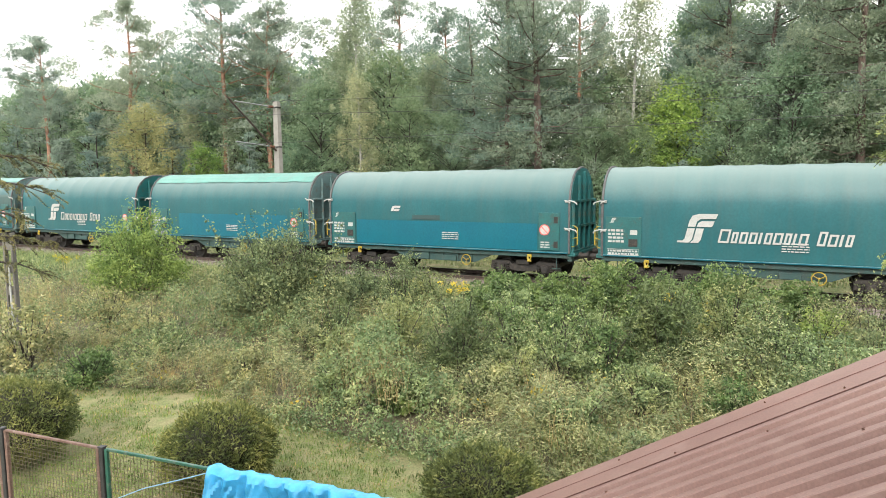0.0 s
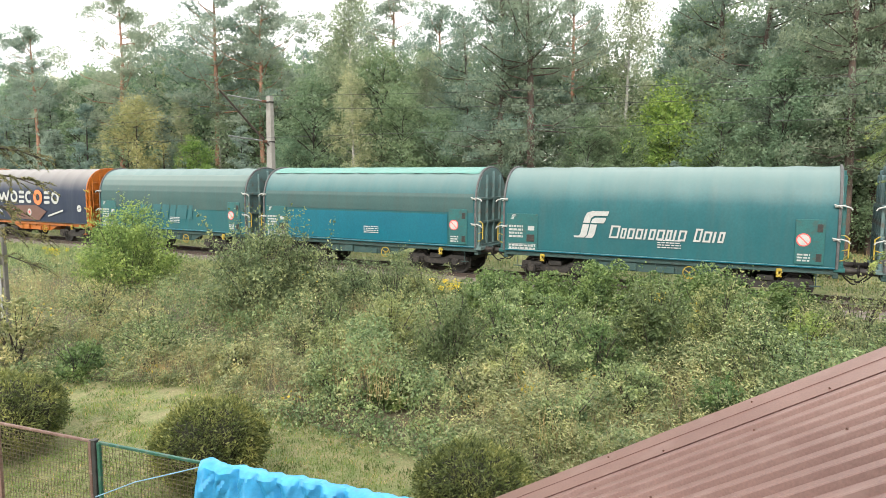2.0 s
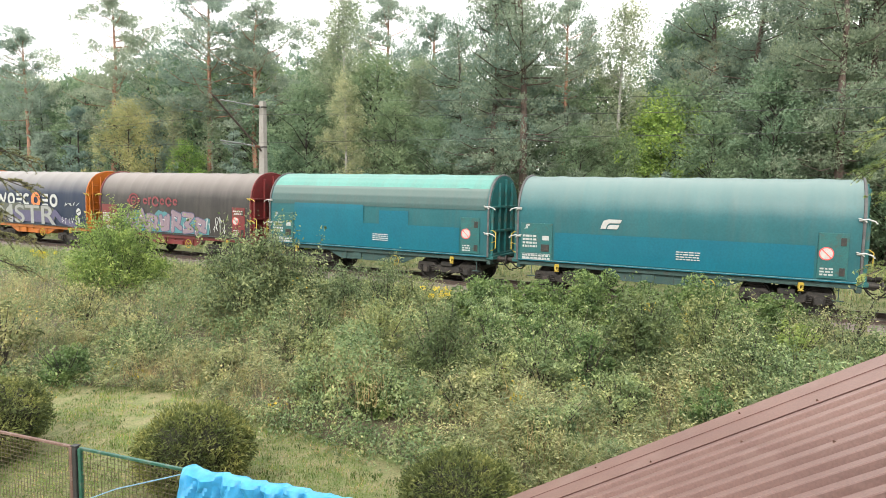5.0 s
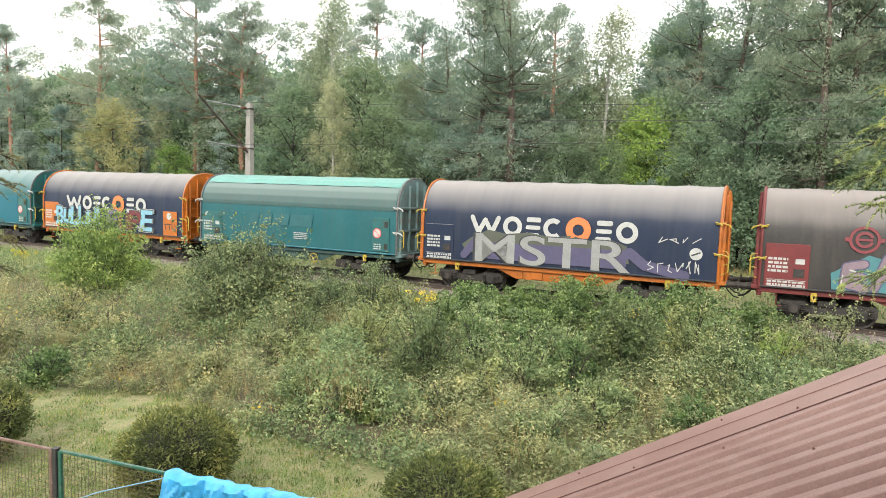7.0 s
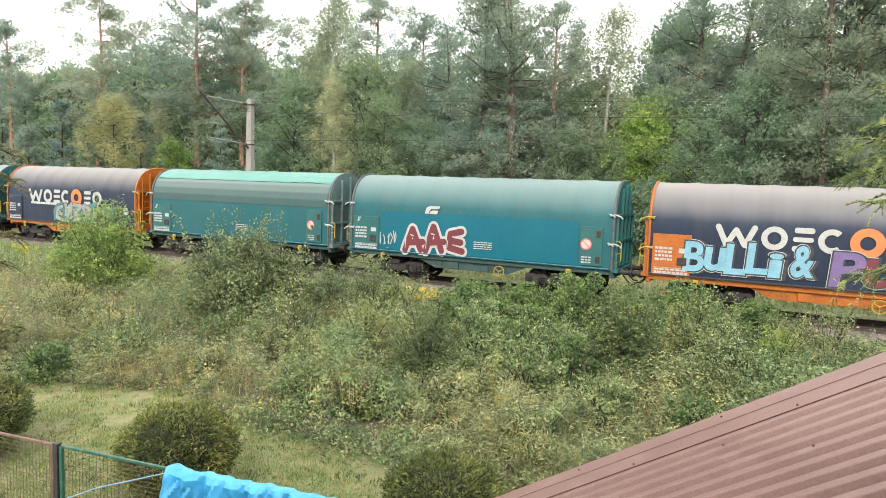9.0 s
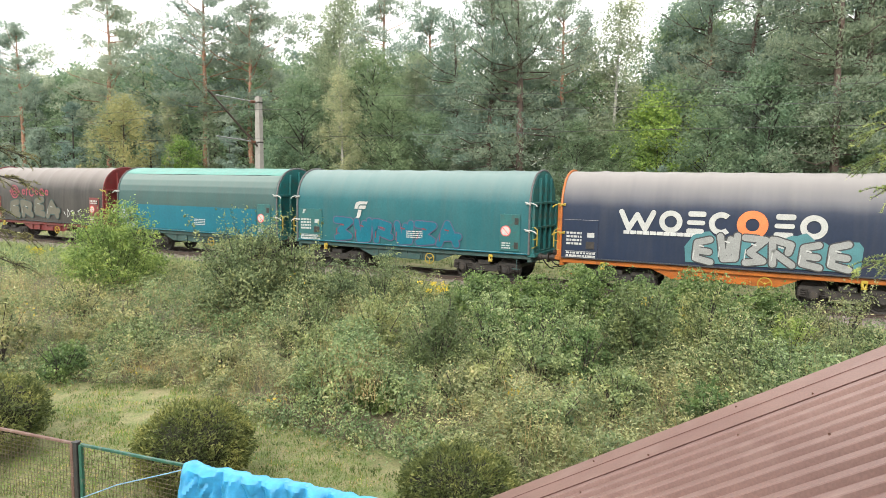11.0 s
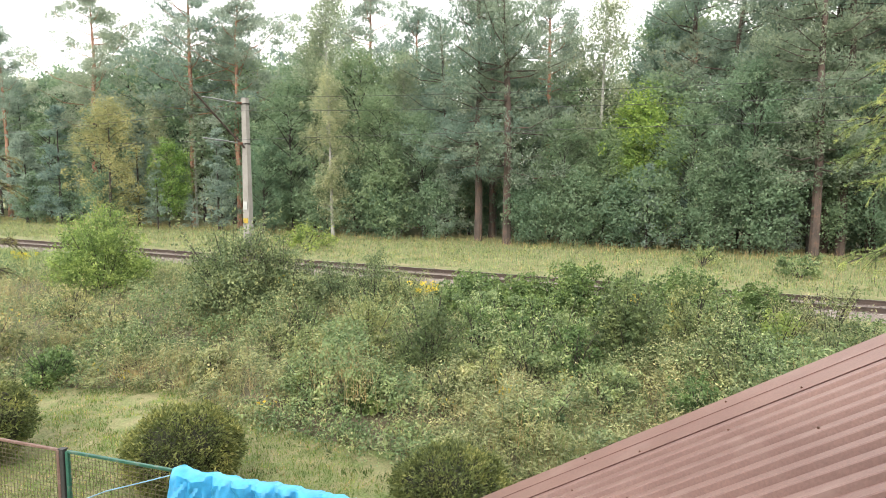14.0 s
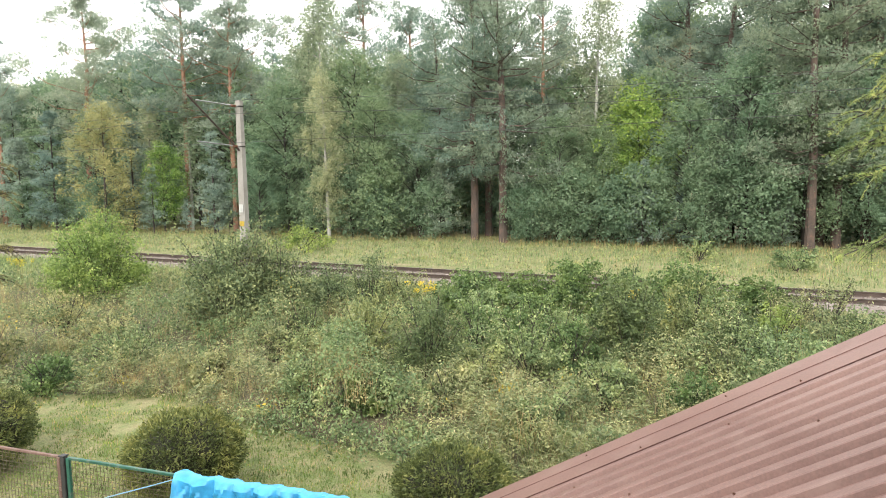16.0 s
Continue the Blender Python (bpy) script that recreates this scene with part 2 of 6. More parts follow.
M["wall"] = mottled("plain_rendered_wall", (0.55, 0.52, 0.46), (0.62, 0.59, 0.53), 1.5, 0.9)


def ground_material():
    """Grass, straw and bare earth in patches."""
    m, nt, b = nodes_of("meadow_ground")
    a, c, d = noise_tex(nt, 0.5, 5), noise_tex(nt, 3.0, 5), noise_tex(nt, 30.0, 4)
    col = ramp(nt, a.outputs[0], [(0.3, (0.095, 0.135, 0.04)), (0.52, (0.16, 0.175, 0.068)), (0.72, (0.25, 0.205, 0.125))]).outputs[0]
    col = blend(nt, 0.5, col, ramp(nt, c.outputs[0], [(0.35, (0.085, 0.14, 0.03)), (0.65, (0.27, 0.22, 0.13))]).outputs[0])
    col = blend(nt, 1.0, col, ramp(nt, d.outputs[0], [(0.3, (0.6, 0.6, 0.6)), (0.7, (1.25, 1.25, 1.25))]).outputs[0], "MULTIPLY")
    nt.links.new(col, b.inputs["Base Color"])
    b.inputs["Roughness"].default_value = 0.95
    bump(nt, d.outputs[0], b, 0.8, 0.04)
    return m


M["ground"] = ground_material()


# ---- mesh building ----
class Build:
    """Collects vertices and faces of one mesh."""

    def __init__(self):
        self.v, self.f = [], []

    def add(self, verts, faces):
        k = len(self.v)
        self.v += [tuple(p) for p in verts]
        self.f += [tuple(i + k for i in q) for q in faces]
        return self

    def box(self, c, s, turn=None, bev=0.0):
        """A box, with chamfered edges if bev > 0."""
        hx, hy, hz = s[0] / 2, s[1] / 2, s[2] / 2
        bm = bmesh.new()
        bmesh.ops.create_cube(bm, size=1.0)
        bmesh.ops.scale(bm, vec=s, verts=bm.verts)
        if bev > 0:
            bmesh.ops.bevel(bm, geom=bm.edges[:], offset=min(bev, hx * .9, hy * .9, hz * .9), segments=1, affect="EDGES")
        m = Matrix.Translation(c) @ (turn.to_4x4() if turn is not None else Matrix())
        bm.verts.index_update()
        self.add([m @ v.co for v in bm.verts], [[v.index for v in f.verts] for f in bm.faces])
        bm.free()
        return self

    def tube(self, pts, r, n=8, cap=True):
        """A round bar along points; r: one radius, or one for each point."""
        pts = [Vector(p) for p in pts]
        rs = r if isinstance(r, (list, tuple)) else [r] * len(pts)
        ref = None
        rings = []
        for i, p in enumerate(pts):
            d = (pts[min(i + 1, len(pts) - 1)] - pts[max(i - 1, 0)]).normalized()
            if ref is None or abs(ref.dot(d)) > 0.95:
                ref = Vector((0, 0, 1)) if abs(d.z) < 0.9 else Vector((1, 0, 0))
            a = d.cross(ref).normalized()
            b = d.cross(a).normalized()
            rings.append([p + (a * math.cos(k * math.tau / n) + b * math.sin(k * math.tau / n)) * rs[i] for k in range(n)])
        faces = []
        for i in range(len(pts) - 1):
            for k in range(n):
                faces.append((i * n + k, i * n + (k + 1) % n, (i + 1) * n + (k + 1) % n, (i + 1) * n + k))
        if cap:
            faces += [tuple(range(n - 1, -1, -1)), tuple((len(pts) - 1) * n + k for k in range(n))]
        return self.add([q for ring in rings for q in ring], faces)

    def ring(self, c, axis, R, r, n=24, k=8):
        """A torus round axis."""
        axis = Vector(axis).normalized()
        a = axis.orthogonal().normalized()
        b = axis.cross(a)
        vs, fs = [], []
        for i in range(n):
            d = a * math.cos(i * math.tau / n) + b * math.sin(i * math.tau / n)
            for j in range(k):
                vs.append(Vector(c) + d * (R + r * math.cos(j * math.tau / k)) + axis * r * math.sin(j * math.tau / k))
        for i in range(n):
            for j in range(k):
                fs.append((i * k + j, ((i + 1) % n) * k + j, ((i + 1) % n) * k + (j + 1) % k, i * k + (j + 1) % k))
        return self.add(vs, fs)

    def plate(self, outline, o, ax, ay, th):
        """A flat outline (u, v) in the plane o + u*ax + v*ay, thickened by th along its normal."""
        o, ax, ay = Vector(o), Vector(ax), Vector(ay)
        nrm = ax.cross(ay).normalized() * th
        n = len(outline)
        a = [o + ax * u + ay * w for u, w in outline]
        self.add(a + [p + nrm for p in a], [tuple(range(n - 1, -1, -1)), tuple(range(n, 2 * n))] + [(i, (i + 1) % n, n + (i + 1) % n, n + i) for i in range(n)])
        return self

    def mesh(self, name, mat, smooth=False):
        me = bpy.data.meshes.new(name)
        me.from_pydata(self.v, [], self.f)
        me.materials.append(mat)
        if smooth:
            me.polygons.foreach_set("use_smooth", [True] * len(me.polygons))
            me.set_sharp_from_angle(angle=radians(35))
        me.update()
        return me


def soup(name, V, mat, per):
    """A mesh of many loose flat pieces with per corners each, from an array (n * per, 3)."""
    V = np.asarray(V, dtype=np.float32).reshape(-1, 3)
    nf = len(V) // per
    me = bpy.data.meshes.new(name)
    me.vertices.add(len(V))
    me.vertices.foreach_set("co", V.ravel())
    me.loops.add(nf * per)
    me.loops.foreach_set("vertex_index", np.arange(nf * per, dtype=np.int32))
    me.polygons.add(nf)
    me.polygons.foreach_set("loop_start", np.arange(nf, dtype=np.int32) * per)
    me.materials.append(mat)
    me.update(calc_edges=True)
    return me


def part(name, me, parent, label="", m=None):
    """Links a mesh as one object under a thing or a part."""
    ob = new(name, me)
    ob.parent = parent
    if m is not None:
        ob.matrix_basis = m
    if label:
        tagged(ob, label)
    return ob


def thing(name, label, category, m=None, group="", me=None, kind=""):
    ob = new(name, me)
    if m is not None:
        ob.matrix_basis = m
    return tagged(ob, label, category, group, kind)


# ---- the plan: the track is a straight line; s runs along it, l away from the house ----
TURN = 28.9
RAIL = 0.39
BASE = Vector((0, 27.68, 0))
ALONG = Vector((math.cos(radians(TURN)), -math.sin(radians(TURN)), 0))
AWAY = Vector((math.sin(radians(TURN)), math.cos(radians(TURN)), 0))


def plan(s, l, z=0.0):
    return BASE + ALONG * s + AWAY * l + Vector((0, 0, z))


def to_plan(x, y):
    d = Vector((x, y, 0)) - BASE
    return d.dot(ALONG), d.dot(AWAY)


def bearing(deg, l):
    """The point at a compass bearing from the house (0 is square to it, right positive) on the line l beside the track."""
    d = Vector((math.sin(radians(deg)), math.cos(radians(deg)), 0))
    k = (l + BASE.dot(AWAY)) / d.dot(AWAY)
    return d * k


def smooth(a, b, x):
    x = min(1, max(0, (x - a) / (b - a)))
    return x * x * (3 - 2 * x)


def ground_z(x, y):
    s, l = to_plan(x, y)
    z = 0.16 * smooth(-14, -4, l) + 0.06 * noise.noise((x * 0.25, y * 0.25, 0)) * smooth(-3, -6, l) if l < 0 else 0.16
    if l > 3:
        z += 0.10 * smooth(3, 9, l) + 0.10 * noise.noise((x * 0.18, y * 0.18, 3))
    return z


# ---- ground and track ----
def ground():
    xs = sorted(set([-900, -500, -300, -200, -150, -110] + [round(-90 + i * 2.0, 2) for i in range(36)] + [round(-18 + i * 0.6, 2) for i in range(61)] + [round(20 + i * 2.0, 2) for i in range(36)] + [110, 150, 200, 300, 500, 900]))
    ys = sorted(set([-900, -400, -200, -100, -50, -20, -8] + [round(-4 + i * 0.6, 2) for i in range(58)] + [round(32 + i * 2.0, 2) for i in range(44)] + [130, 160, 220, 320, 500, 900]))
    b = Build()
    b.v = [(x, y, ground_z(x, y)) for y in ys for x in xs]
    w = len(xs)
    b.f = [(j * w + i, j * w + i + 1, (j + 1) * w + i + 1, (j + 1) * w + i) for j in range(len(ys) - 1) for i in range(w - 1)]
    tagged(new("ground", b.mesh("ground", M["ground"], True)), "mown lawn and rough meadow with straw patches", "ground", kind="structure")


ground()


def ballast_and_track():
    b = Build()
    prof = [(-2.6, 0.10), (-1.75, 0.30), (-0.9, 0.31), (0, 0.29), (0.9, 0.31), (1.75, 0.30), (2.6, 0.10)]
    st = [-260 + i * 0.5 for i in range(760)]
    for s in st:
        for l, z in prof:
            k = noise.noise((s * 1.7, l * 2.1, 0)) * 0.04
            b.v.append(tuple(plan(s, l, z + k - 0.08)))
    w = len(prof)
    b.f = [(i * w + j, (i + 1) * w + j, (i + 1) * w + j + 1, i * w + j + 1) for i in range(len(st) - 1) for j in range(w - 1)]
    tagged(new("ballast_bed", b.mesh("ballast_bed", M["ballast"], True)), "brown-grey stone ballast bed under the rails", "ballast", kind="structure")
    rng = np.random.default_rng(4)
    # loose stones of the bed
    V = []
    n = 9000
    ss, ll = rng.uniform(-50, 26, n), rng.normal(0, 1.35, n)
    ll = np.clip(ll, -2.7, 2.7)
    for s, l in zip(ss, ll):
        z = 0.22 if abs(l) < 1.75 else 0.22 - (abs(l) - 1.75) * 0.23
        c = plan(s, l, z + 0.02)
        r = rng.uniform(0.03, 0.075)
        p = [c + Vector(rng.normal(0, 1, 3)).normalized() * r for _ in range(4)]
        for t in ((0, 1, 2), (0, 2, 3), (0, 3, 1), (1, 3, 2)):
            V += [p[i] for i in t]
    tagged(new("ballast_stones", soup("ballast_stones", V, M["ballast"], 3)), "loose angular ballast stones along the track", "stones", kind="stuff")
    track = thing("railway_track", "rusty rails on pale concrete sleepers in ballast", "railway track", pose(*plan(0, 0), 0, 0, -TURN))
    for side in (-0.7525, 0.7525):
        r = Build()
        pr = [(-0.07, 0.0), (0.07, 0.0), (0.07, 0.012), (0.012, 0.03), (0.012, 0.115), (0.036, 0.13), (0.036, 0.168), (-0.036, 0.168), (-0.036, 0.13), (-0.012, 0.115), (-0.012, 0.03), (-0.07, 0.012)]
        k = len(pr)
        r.add([(x, side + u, RAIL - 0.17 + h) for x in (-260, 120) for u, h in pr], [(i, (i + 1) % k, k + (i + 1) % k, k + i) for i in range(k)] + [tuple(range(k - 1, -1, -1)), tuple(range(k, 2 * k))])
        ro = part("rail", r.mesh("rail", M["rail_side"]), track, "rust-brown steel rail")
        h = Build().box((-70, side, RAIL - 0.0005), (380, 0.066, 0.005))
        part("rail_head", h.mesh("rail_head", M["rail_top"]), ro, "polished running surface")
    sl = Build()
    sl.plate([(-1.28, -0.14), (1.28, -0.14), (1.28, 0.06), (0.9, 0.075), (0.5, 0.06), (0.3, 0.02), (-0.3, 0.02), (-0.5, 0.06), (-0.9, 0.075), (-1.28, 0.06)], (-0.12, 0, RAIL - 0.235), (0, 1, 0), (0, 0, 1), 0.24)
    sm = sl.mesh("sleeper", M["sleeper"])
    for i in range(190):
        part("sleeper", sm, track, m=pose(-82 + i * 0.6, 0, 0))


ballast_and_track()

# ---- wagons ----
HALF = 5.42            # half the length of the sliding cover
SIDE = [(1.42, 1.13), (1.43, 1.6), (1.43, 2.2), (1.425, 2.75), (1.40, 3.05), (1.33, 3.35), (1.21, 3.62), (1.03, 3.86), (0.80, 4.05), (0.52, 4.17), (0.26, 4.225), (0.0, 4.245)]
PROFILE = [(-y, z) for y, z in SIDE] + [(y, z) for y, z in SIDE[-2::-1]]
CACHE = {}


def kept(key, make):
    if key not in CACHE:
        CACHE[key] = make()
    return CACHE[key]


def hood_mesh(mat):
    """The cover: cloth over nine hoops, sagging a little between them."""
    b = Build()
    n = 73
    w = len(PROFILE)
    for i in range(n):
        x = -HALF + 2 * HALF * i / (n - 1)
        ph = ((x + HALF) / (2 * HALF) * 9) % 1.0
        sag = 0.030 * math.sin(ph * math.pi) ** 0.8
        for y, z in PROFILE:
            up = smooth(2.4, 4.1, z)
            k = 1 - sag * (0.25 + 0.75 * up) / 1.5
            wob = 0.012 * noise.noise((x * 0.8, y * 1.5 + z, 7))
            b.v.append((x, y * k + wob, z - sag * up * 0.9 + wob * up))
    b.f = [(i * w + j, i * w + j + 1, (i + 1) * w + j + 1, (i + 1) * w + j) for i in range(n - 1) for j in range(w - 1)]
    b.f.append(tuple(range(w - 1, -1, -1)))
    b.f.append(tuple((n - 1) * w + j for j in range(w)))
    return b.mesh("cover", mat, True)


def strip_mesh(mat, x0, x1, p0, p1, lift=0.02, wavy=0.0):
    """A sheet that lies on the near side of the cover from profile height p0 to p1."""
    b = Build()
    near = [(-y, z) for y, z in SIDE]
    pts = []
    for (y0, z0), (y1, z1) in zip(near, near[1:]):
        for k in range(6):
            t = k / 6
            pts.append((y0 + (y1 - y0) * t, z0 + (z1 - z0) * t))
    pts.append(near[-1])
    pts = [q for q in pts if p0 <= q[1] <= p1]
    n = max(2, int((x1 - x0) / 0.15))
    for i in range(n + 1):
        x = x0 + (x1 - x0) * i / n
        for j, (y, z) in enumerate(pts):
            e = wavy * noise.noise((x * 1.3, j, 1)) if j in (0, len(pts) - 1) else 0
            up = smooth(2.4, 4.1, z)
            b.v.append((x, y - lift * (1 - up * 0.5), z + lift * up + e))
    w = len(pts)
    b.f = [(i * w + j, (i + 1) * w + j, (i + 1) * w + j + 1, i * w + j + 1) for i in range(n) for j in range(w - 1)]
    return b.mesh("repaired_panel", mat, True)


def end_wall_mesh(mat):
    """An end wall plate, seen from outside at x > 0."""
    b = Build()
    b.plate([(y * 0.985, z - 0.02) for y, z in PROFILE], (0, 0, 0), (0, 1, 0), (0, 0, 1), 0.05)
    return b.mesh("end_wall", mat)


def end_wall(w, m, mat, ladder):
    """The plate with its posts, beams and, on some wagons, a ladder."""
    e = part("end_wall", kept(("end", mat), lambda: end_wall_mesh(M[mat])), w, m=m)
    for y in (-1.3, -0.62, 0.0, 0.62, 1.3):
        top = 3.05 if abs(y) > 1 else (3.95 if abs(y) > 0.3 else 4.1)
        part("stiffener", kept(("stiff", mat, top), lambda: Build().box((0.10, 0, (1.1 + top) / 2), (0.11, 0.09, top - 1.1), bev=0.015).mesh("stiffener", M[mat])), e, m=pose(0, y, 0))
    for z in (1.2, 2.1, 3.02):
        part("cross_beam", kept(("beam", mat), lambda: Build().box((0.095, 0, 0), (0.10, 2.78, 0.10), bev=0.015).mesh("cross_beam", M[mat])), e, m=pose(0, 0, z))
    part("headstock", kept(("head", mat), lambda: Build().box((0.06, 0, 1.1), (0.3, 2.8, 0.14), bev=0.02).mesh("headstock", M[mat])), e)
    if ladder:
        def rungs():
            b = Build()
            for y in (-1.2, -0.72):
                b.tube([(0.22, y, 1.1), (0.22, y, 3.75)], 0.025, 6)
            for k in range(8):
                b.tube([(0.22, -1.2, 1.3 + k * 0.31), (0.22, -0.72, 1.3 + k * 0.31)], 0.02, 6)
            return b.mesh("ladder", M[mat])
        part("ladder", kept(("ladder", mat), rungs), e)


def rim_mesh(mat):
    """The arched seal that closes the cover at its end."""
    b = Build()
    b.tube([(0, y * 1.012, z + (0.012 if z > 3 else 0)) for y, z in PROFILE], 0.042, 8)
    return b.mesh("end_arch", mat, True)


def underframe_mesh(mat):
    b = Build()
    for y in (-1.30, 1.30):
        b.box((0, y, 1.03), (10.9, 0.10, 0.17), bev=0.012)
        b.plate([(-2.35, 0.96), (-1.55, 0.62), (1.55, 0.62), (2.35, 0.96)], (0, y * 0.93, 0), (1, 0, 0), (0, 0, 1), 0.03)
        for x in (-1.3, -0.6, 0.1, 0.8, 1.4):
            b.box((x, y * 0.955, 0.80), (0.06, 0.08, 0.32))
        b.box((0.45, y * 0.99, 0.74), (0.62, 0.12, 0.20), bev=0.01)
        b.box((-0.7, y * 0.98, 0.78), (0.4, 0.10, 0.26), bev=0.01)
    b.box((0, 0, 0.98), (11.0, 0.5, 0.22))
    b.box((0, 0, 1.10), (10.85, 2.7, 0.04))
    for x in (-5.4, 5.4):
        b.box((x, 0, 1.0), (0.16, 2.62, 0.34), bev=0.02)
    b.tube([(-0.9, 0.3, 0.68), (0.3, 0.3, 0.68)], 0.2, 12)
    for x in (-4.9, 4.9):
        for y in (-1.28, 1.28):
            b.tube([(x, y, 0.98), (x, y, 0.55)], 0.015, 5)
            b.box((x, y, 0.55), (0.32, 0.1, 0.025))
    return b.mesh("underframe", mat)


def bogie_mesh():
    b = Build()
    for y in (-1.02, 1.02):
        b.plate([(-1.35, 0.42), (-1.30, 0.72), (-0.6, 0.74), (-0.45, 0.62), (0.45, 0.62), (0.6, 0.74), (1.30, 0.72), (1.35, 0.42), (1.1, 0.36), (0.7, 0.46), (0.35, 0.36), (-0.35, 0.36), (-0.7, 0.46), (-1.1, 0.36)], (0, y + (0.05 if y < 0 else -0.05), 0), (1, 0, 0), (0, 0, 1), 0.1)
        for x in (-0.9, 0.9):
            b.box((x, y * 1.09, 0.46), (0.30, 0.16, 0.27), bev=0.03)
            b.tube([(x, y * 1.12, 0.46), (x, y * 1.21, 0.46)], 0.11, 12)
            for dx in (-0.27, 0.27):
                for k in range(4):
                    b.ring((x + dx, y * 1.06, 0.40 + k * 0.07), (0, 0, 1), 0.065, 0.02, 8, 4)
        b.box((0, y * 1.02, 0.70), (0.5, 0.2, 0.18), bev=0.02)
        b.box((-0.38, y * 0.86, 0.5), (0.08, 0.1, 0.34))
        b.box((0.38, y * 0.86, 0.5), (0.08, 0.1, 0.34))
    b.box((0, 0, 0.68), (0.42, 2.0, 0.2), bev=0.02)
    for x in (-1.3, 1.3):
        b.box((x, 0, 0.6), (0.1, 2.0, 0.12))
    return b.mesh("bogie", M["grime"])


def wheelset_mesh():
    b = Build()
    for y in (-0.75, 0.75):
        sg = 1 if y > 0 else -1
        n = 22
        prof = [(0.02, 0.09), (0.03, 0.2), (0.0, 0.36), (-0.055, 0.40), (-0.065, 0.458), (0.05, 0.464), (0.058, 0.488), (0.078, 0.484), (0.08, 0.40), (0.04, 0.36), (0.06, 0.2), (0.06, 0.09)]
        k = len(prof)
        vs = [(r * math.cos(i * math.tau / n), y - u * sg, r * math.sin(i * math.tau / n)) for i in range(n) for u, r in prof]
        b.add(vs, [(i * k + j, ((i + 1) % n) * k + j, ((i + 1) % n) * k + j + 1, i * k + j + 1) for i in range(n) for j in range(k - 1)])
        for a in range(3):
            t = a * math.tau / 3
            b.box((0.28 * math.cos(t), y + 0.03 * -sg, 0.28 * math.sin(t)), (0.05, 0.05, 0.05))
    b.tube([(0, -1.0, 0), (0, 1.0, 0)], 0.085, 12)
    return b.mesh("wheelset", M["grime"], True)


def buffer_mesh():
    b = Build()
    b.box((0.02, 0, 0), (0.05, 0.34, 0.30), bev=0.02)
    b.tube([(0.02, 0, 0), (0.30, 0, 0)], 0.12, 14)
    b.tube([(0.28, 0, 0), (0.30, 0, 0), (0.56, 0, 0)], [0.12, 0.09, 0.09], 14)
    b.plate([(0.24 * math.cos(i * math.tau / 20), min(0.17, max(-0.17, 0.24 * math.sin(i * math.tau / 20)))) for i in range(20)], (0.545, 0, 0), (0, 1, 0), (0, 0, 1), 0.035)
    return b.mesh("buffer", M["grime"], True)


def coupler_mesh():
    b = Build()
    b.box((0.15, 0, 0), (0.3, 0.07, 0.14), bev=0.02)
    b.ring((0.42, 0, -0.08), (0, 1, 0), 0.11, 0.03, 14, 6)
    b.tube([(0.1, -0.35, -0.03), (0.25, -0.35, -0.25), (0.42, -0.33, -0.42), (0.58, -0.33, -0.44)], 0.025, 6)
    b.tube([(0.1, 0.35, -0.03), (0.25, 0.35, -0.22), (0.42, 0.33, -0.36), (0.58, 0.33, -0.38)], 0.025, 6)
    return b.mesh("coupling", M["grime"], True)


def latch_mesh(mat):
    """A closing clamp with its lever, on the near side."""
    b = Build()
    b.box((0, -0.03, 0), (0.20, 0.06, 0.075), bev=0.015)
    b.tube([(-0.05, -0.07, 0.0), (0.12, -0.09, 0.03), (0.30, -0.08, -0.03), (0.36, -0.07, -0.10)], 0.024, 6)
    b.tube([(-0.12, -0.06, 0.05), (0.0, -0.08, 0.02), (0.1, -0.08, -0.06)], 0.02, 6)
    return b.mesh("clamp", mat, True)


def rail_mesh(mat):
    """The shunter's hand rail at a corner."""
    b = Build()
    b.tube([(0, 0, 0), (0.10, -0.02, 0.02), (0.22, -0.02, 0.10), (0.22, -0.02, 0.68), (0.12, -0.02, 0.76), (0, 0, 0.76)], 0.022, 8)
    b.tube([(0.02, 0, 0.30), (0.22, -0.02, 0.36)], 0.018, 6)
    return b.mesh("handrail", mat, True)


def hook_mesh():
    b = Build()
    b.box((0, 0, 0.10), (0.17, 0.08, 0.10), bev=0.02)
    b.tube([(-0.06, 0, 0.08), (-0.05, -0.02, -0.03), (0, -0.03, -0.09), (0.05, -0.02, -0.03), (0.06, 0, 0.08)], 0.04, 8)
    b.box((0, -0.02, -0.10), (0.17, 0.06, 0.05), bev=0.015)
    return b.mesh("lifting_hook", M["yellow"], True)


def handwheel_mesh():
    b = Build()
    b.ring((0, 0, 0), (0, 1, 0), 0.20, 0.018, 24, 6)
    for a in range(3):
        t = a * math.tau / 3 + 0.5
        b.tube([(0, 0, 0), (0.2 * math.cos(t), 0, 0.2 * math.sin(t))], 0.014, 6)
    b.tube([(0, -0.03, 0), (0, 0.2, 0)], 0.03, 8)
    return b.mesh("brake_handwheel", M["yellow"], True)


NEAR = (0, -1.447, 0)


def flat(mat, outlines, lift=0.0, name="marking"):
    """Flat painted shapes (x, z) on the near side of a wagon."""
    b = Build()
    for i, o in enumerate(outlines):
        # overlapping strokes of one coat lie a hair above one another
        b.plate(o, (0, NEAR[1] - lift - (i % 9) * 0.0003, 0), (1, 0, 0), (0, 0, 1), 0.002)
    return b.mesh(name, mat)


def rect(x0, z0, x1, z1, slant=0.0):
    h = z1 - z0
    return [(x0, z0), (x1, z0), (x1 + slant * h, z1), (x0 + slant * h, z1)]


def disc(x, z, r, n=28):
    return [(x + r * math.cos(i * math.tau / n), z + r * math.sin(i * math.tau / n)) for i in range(n)]


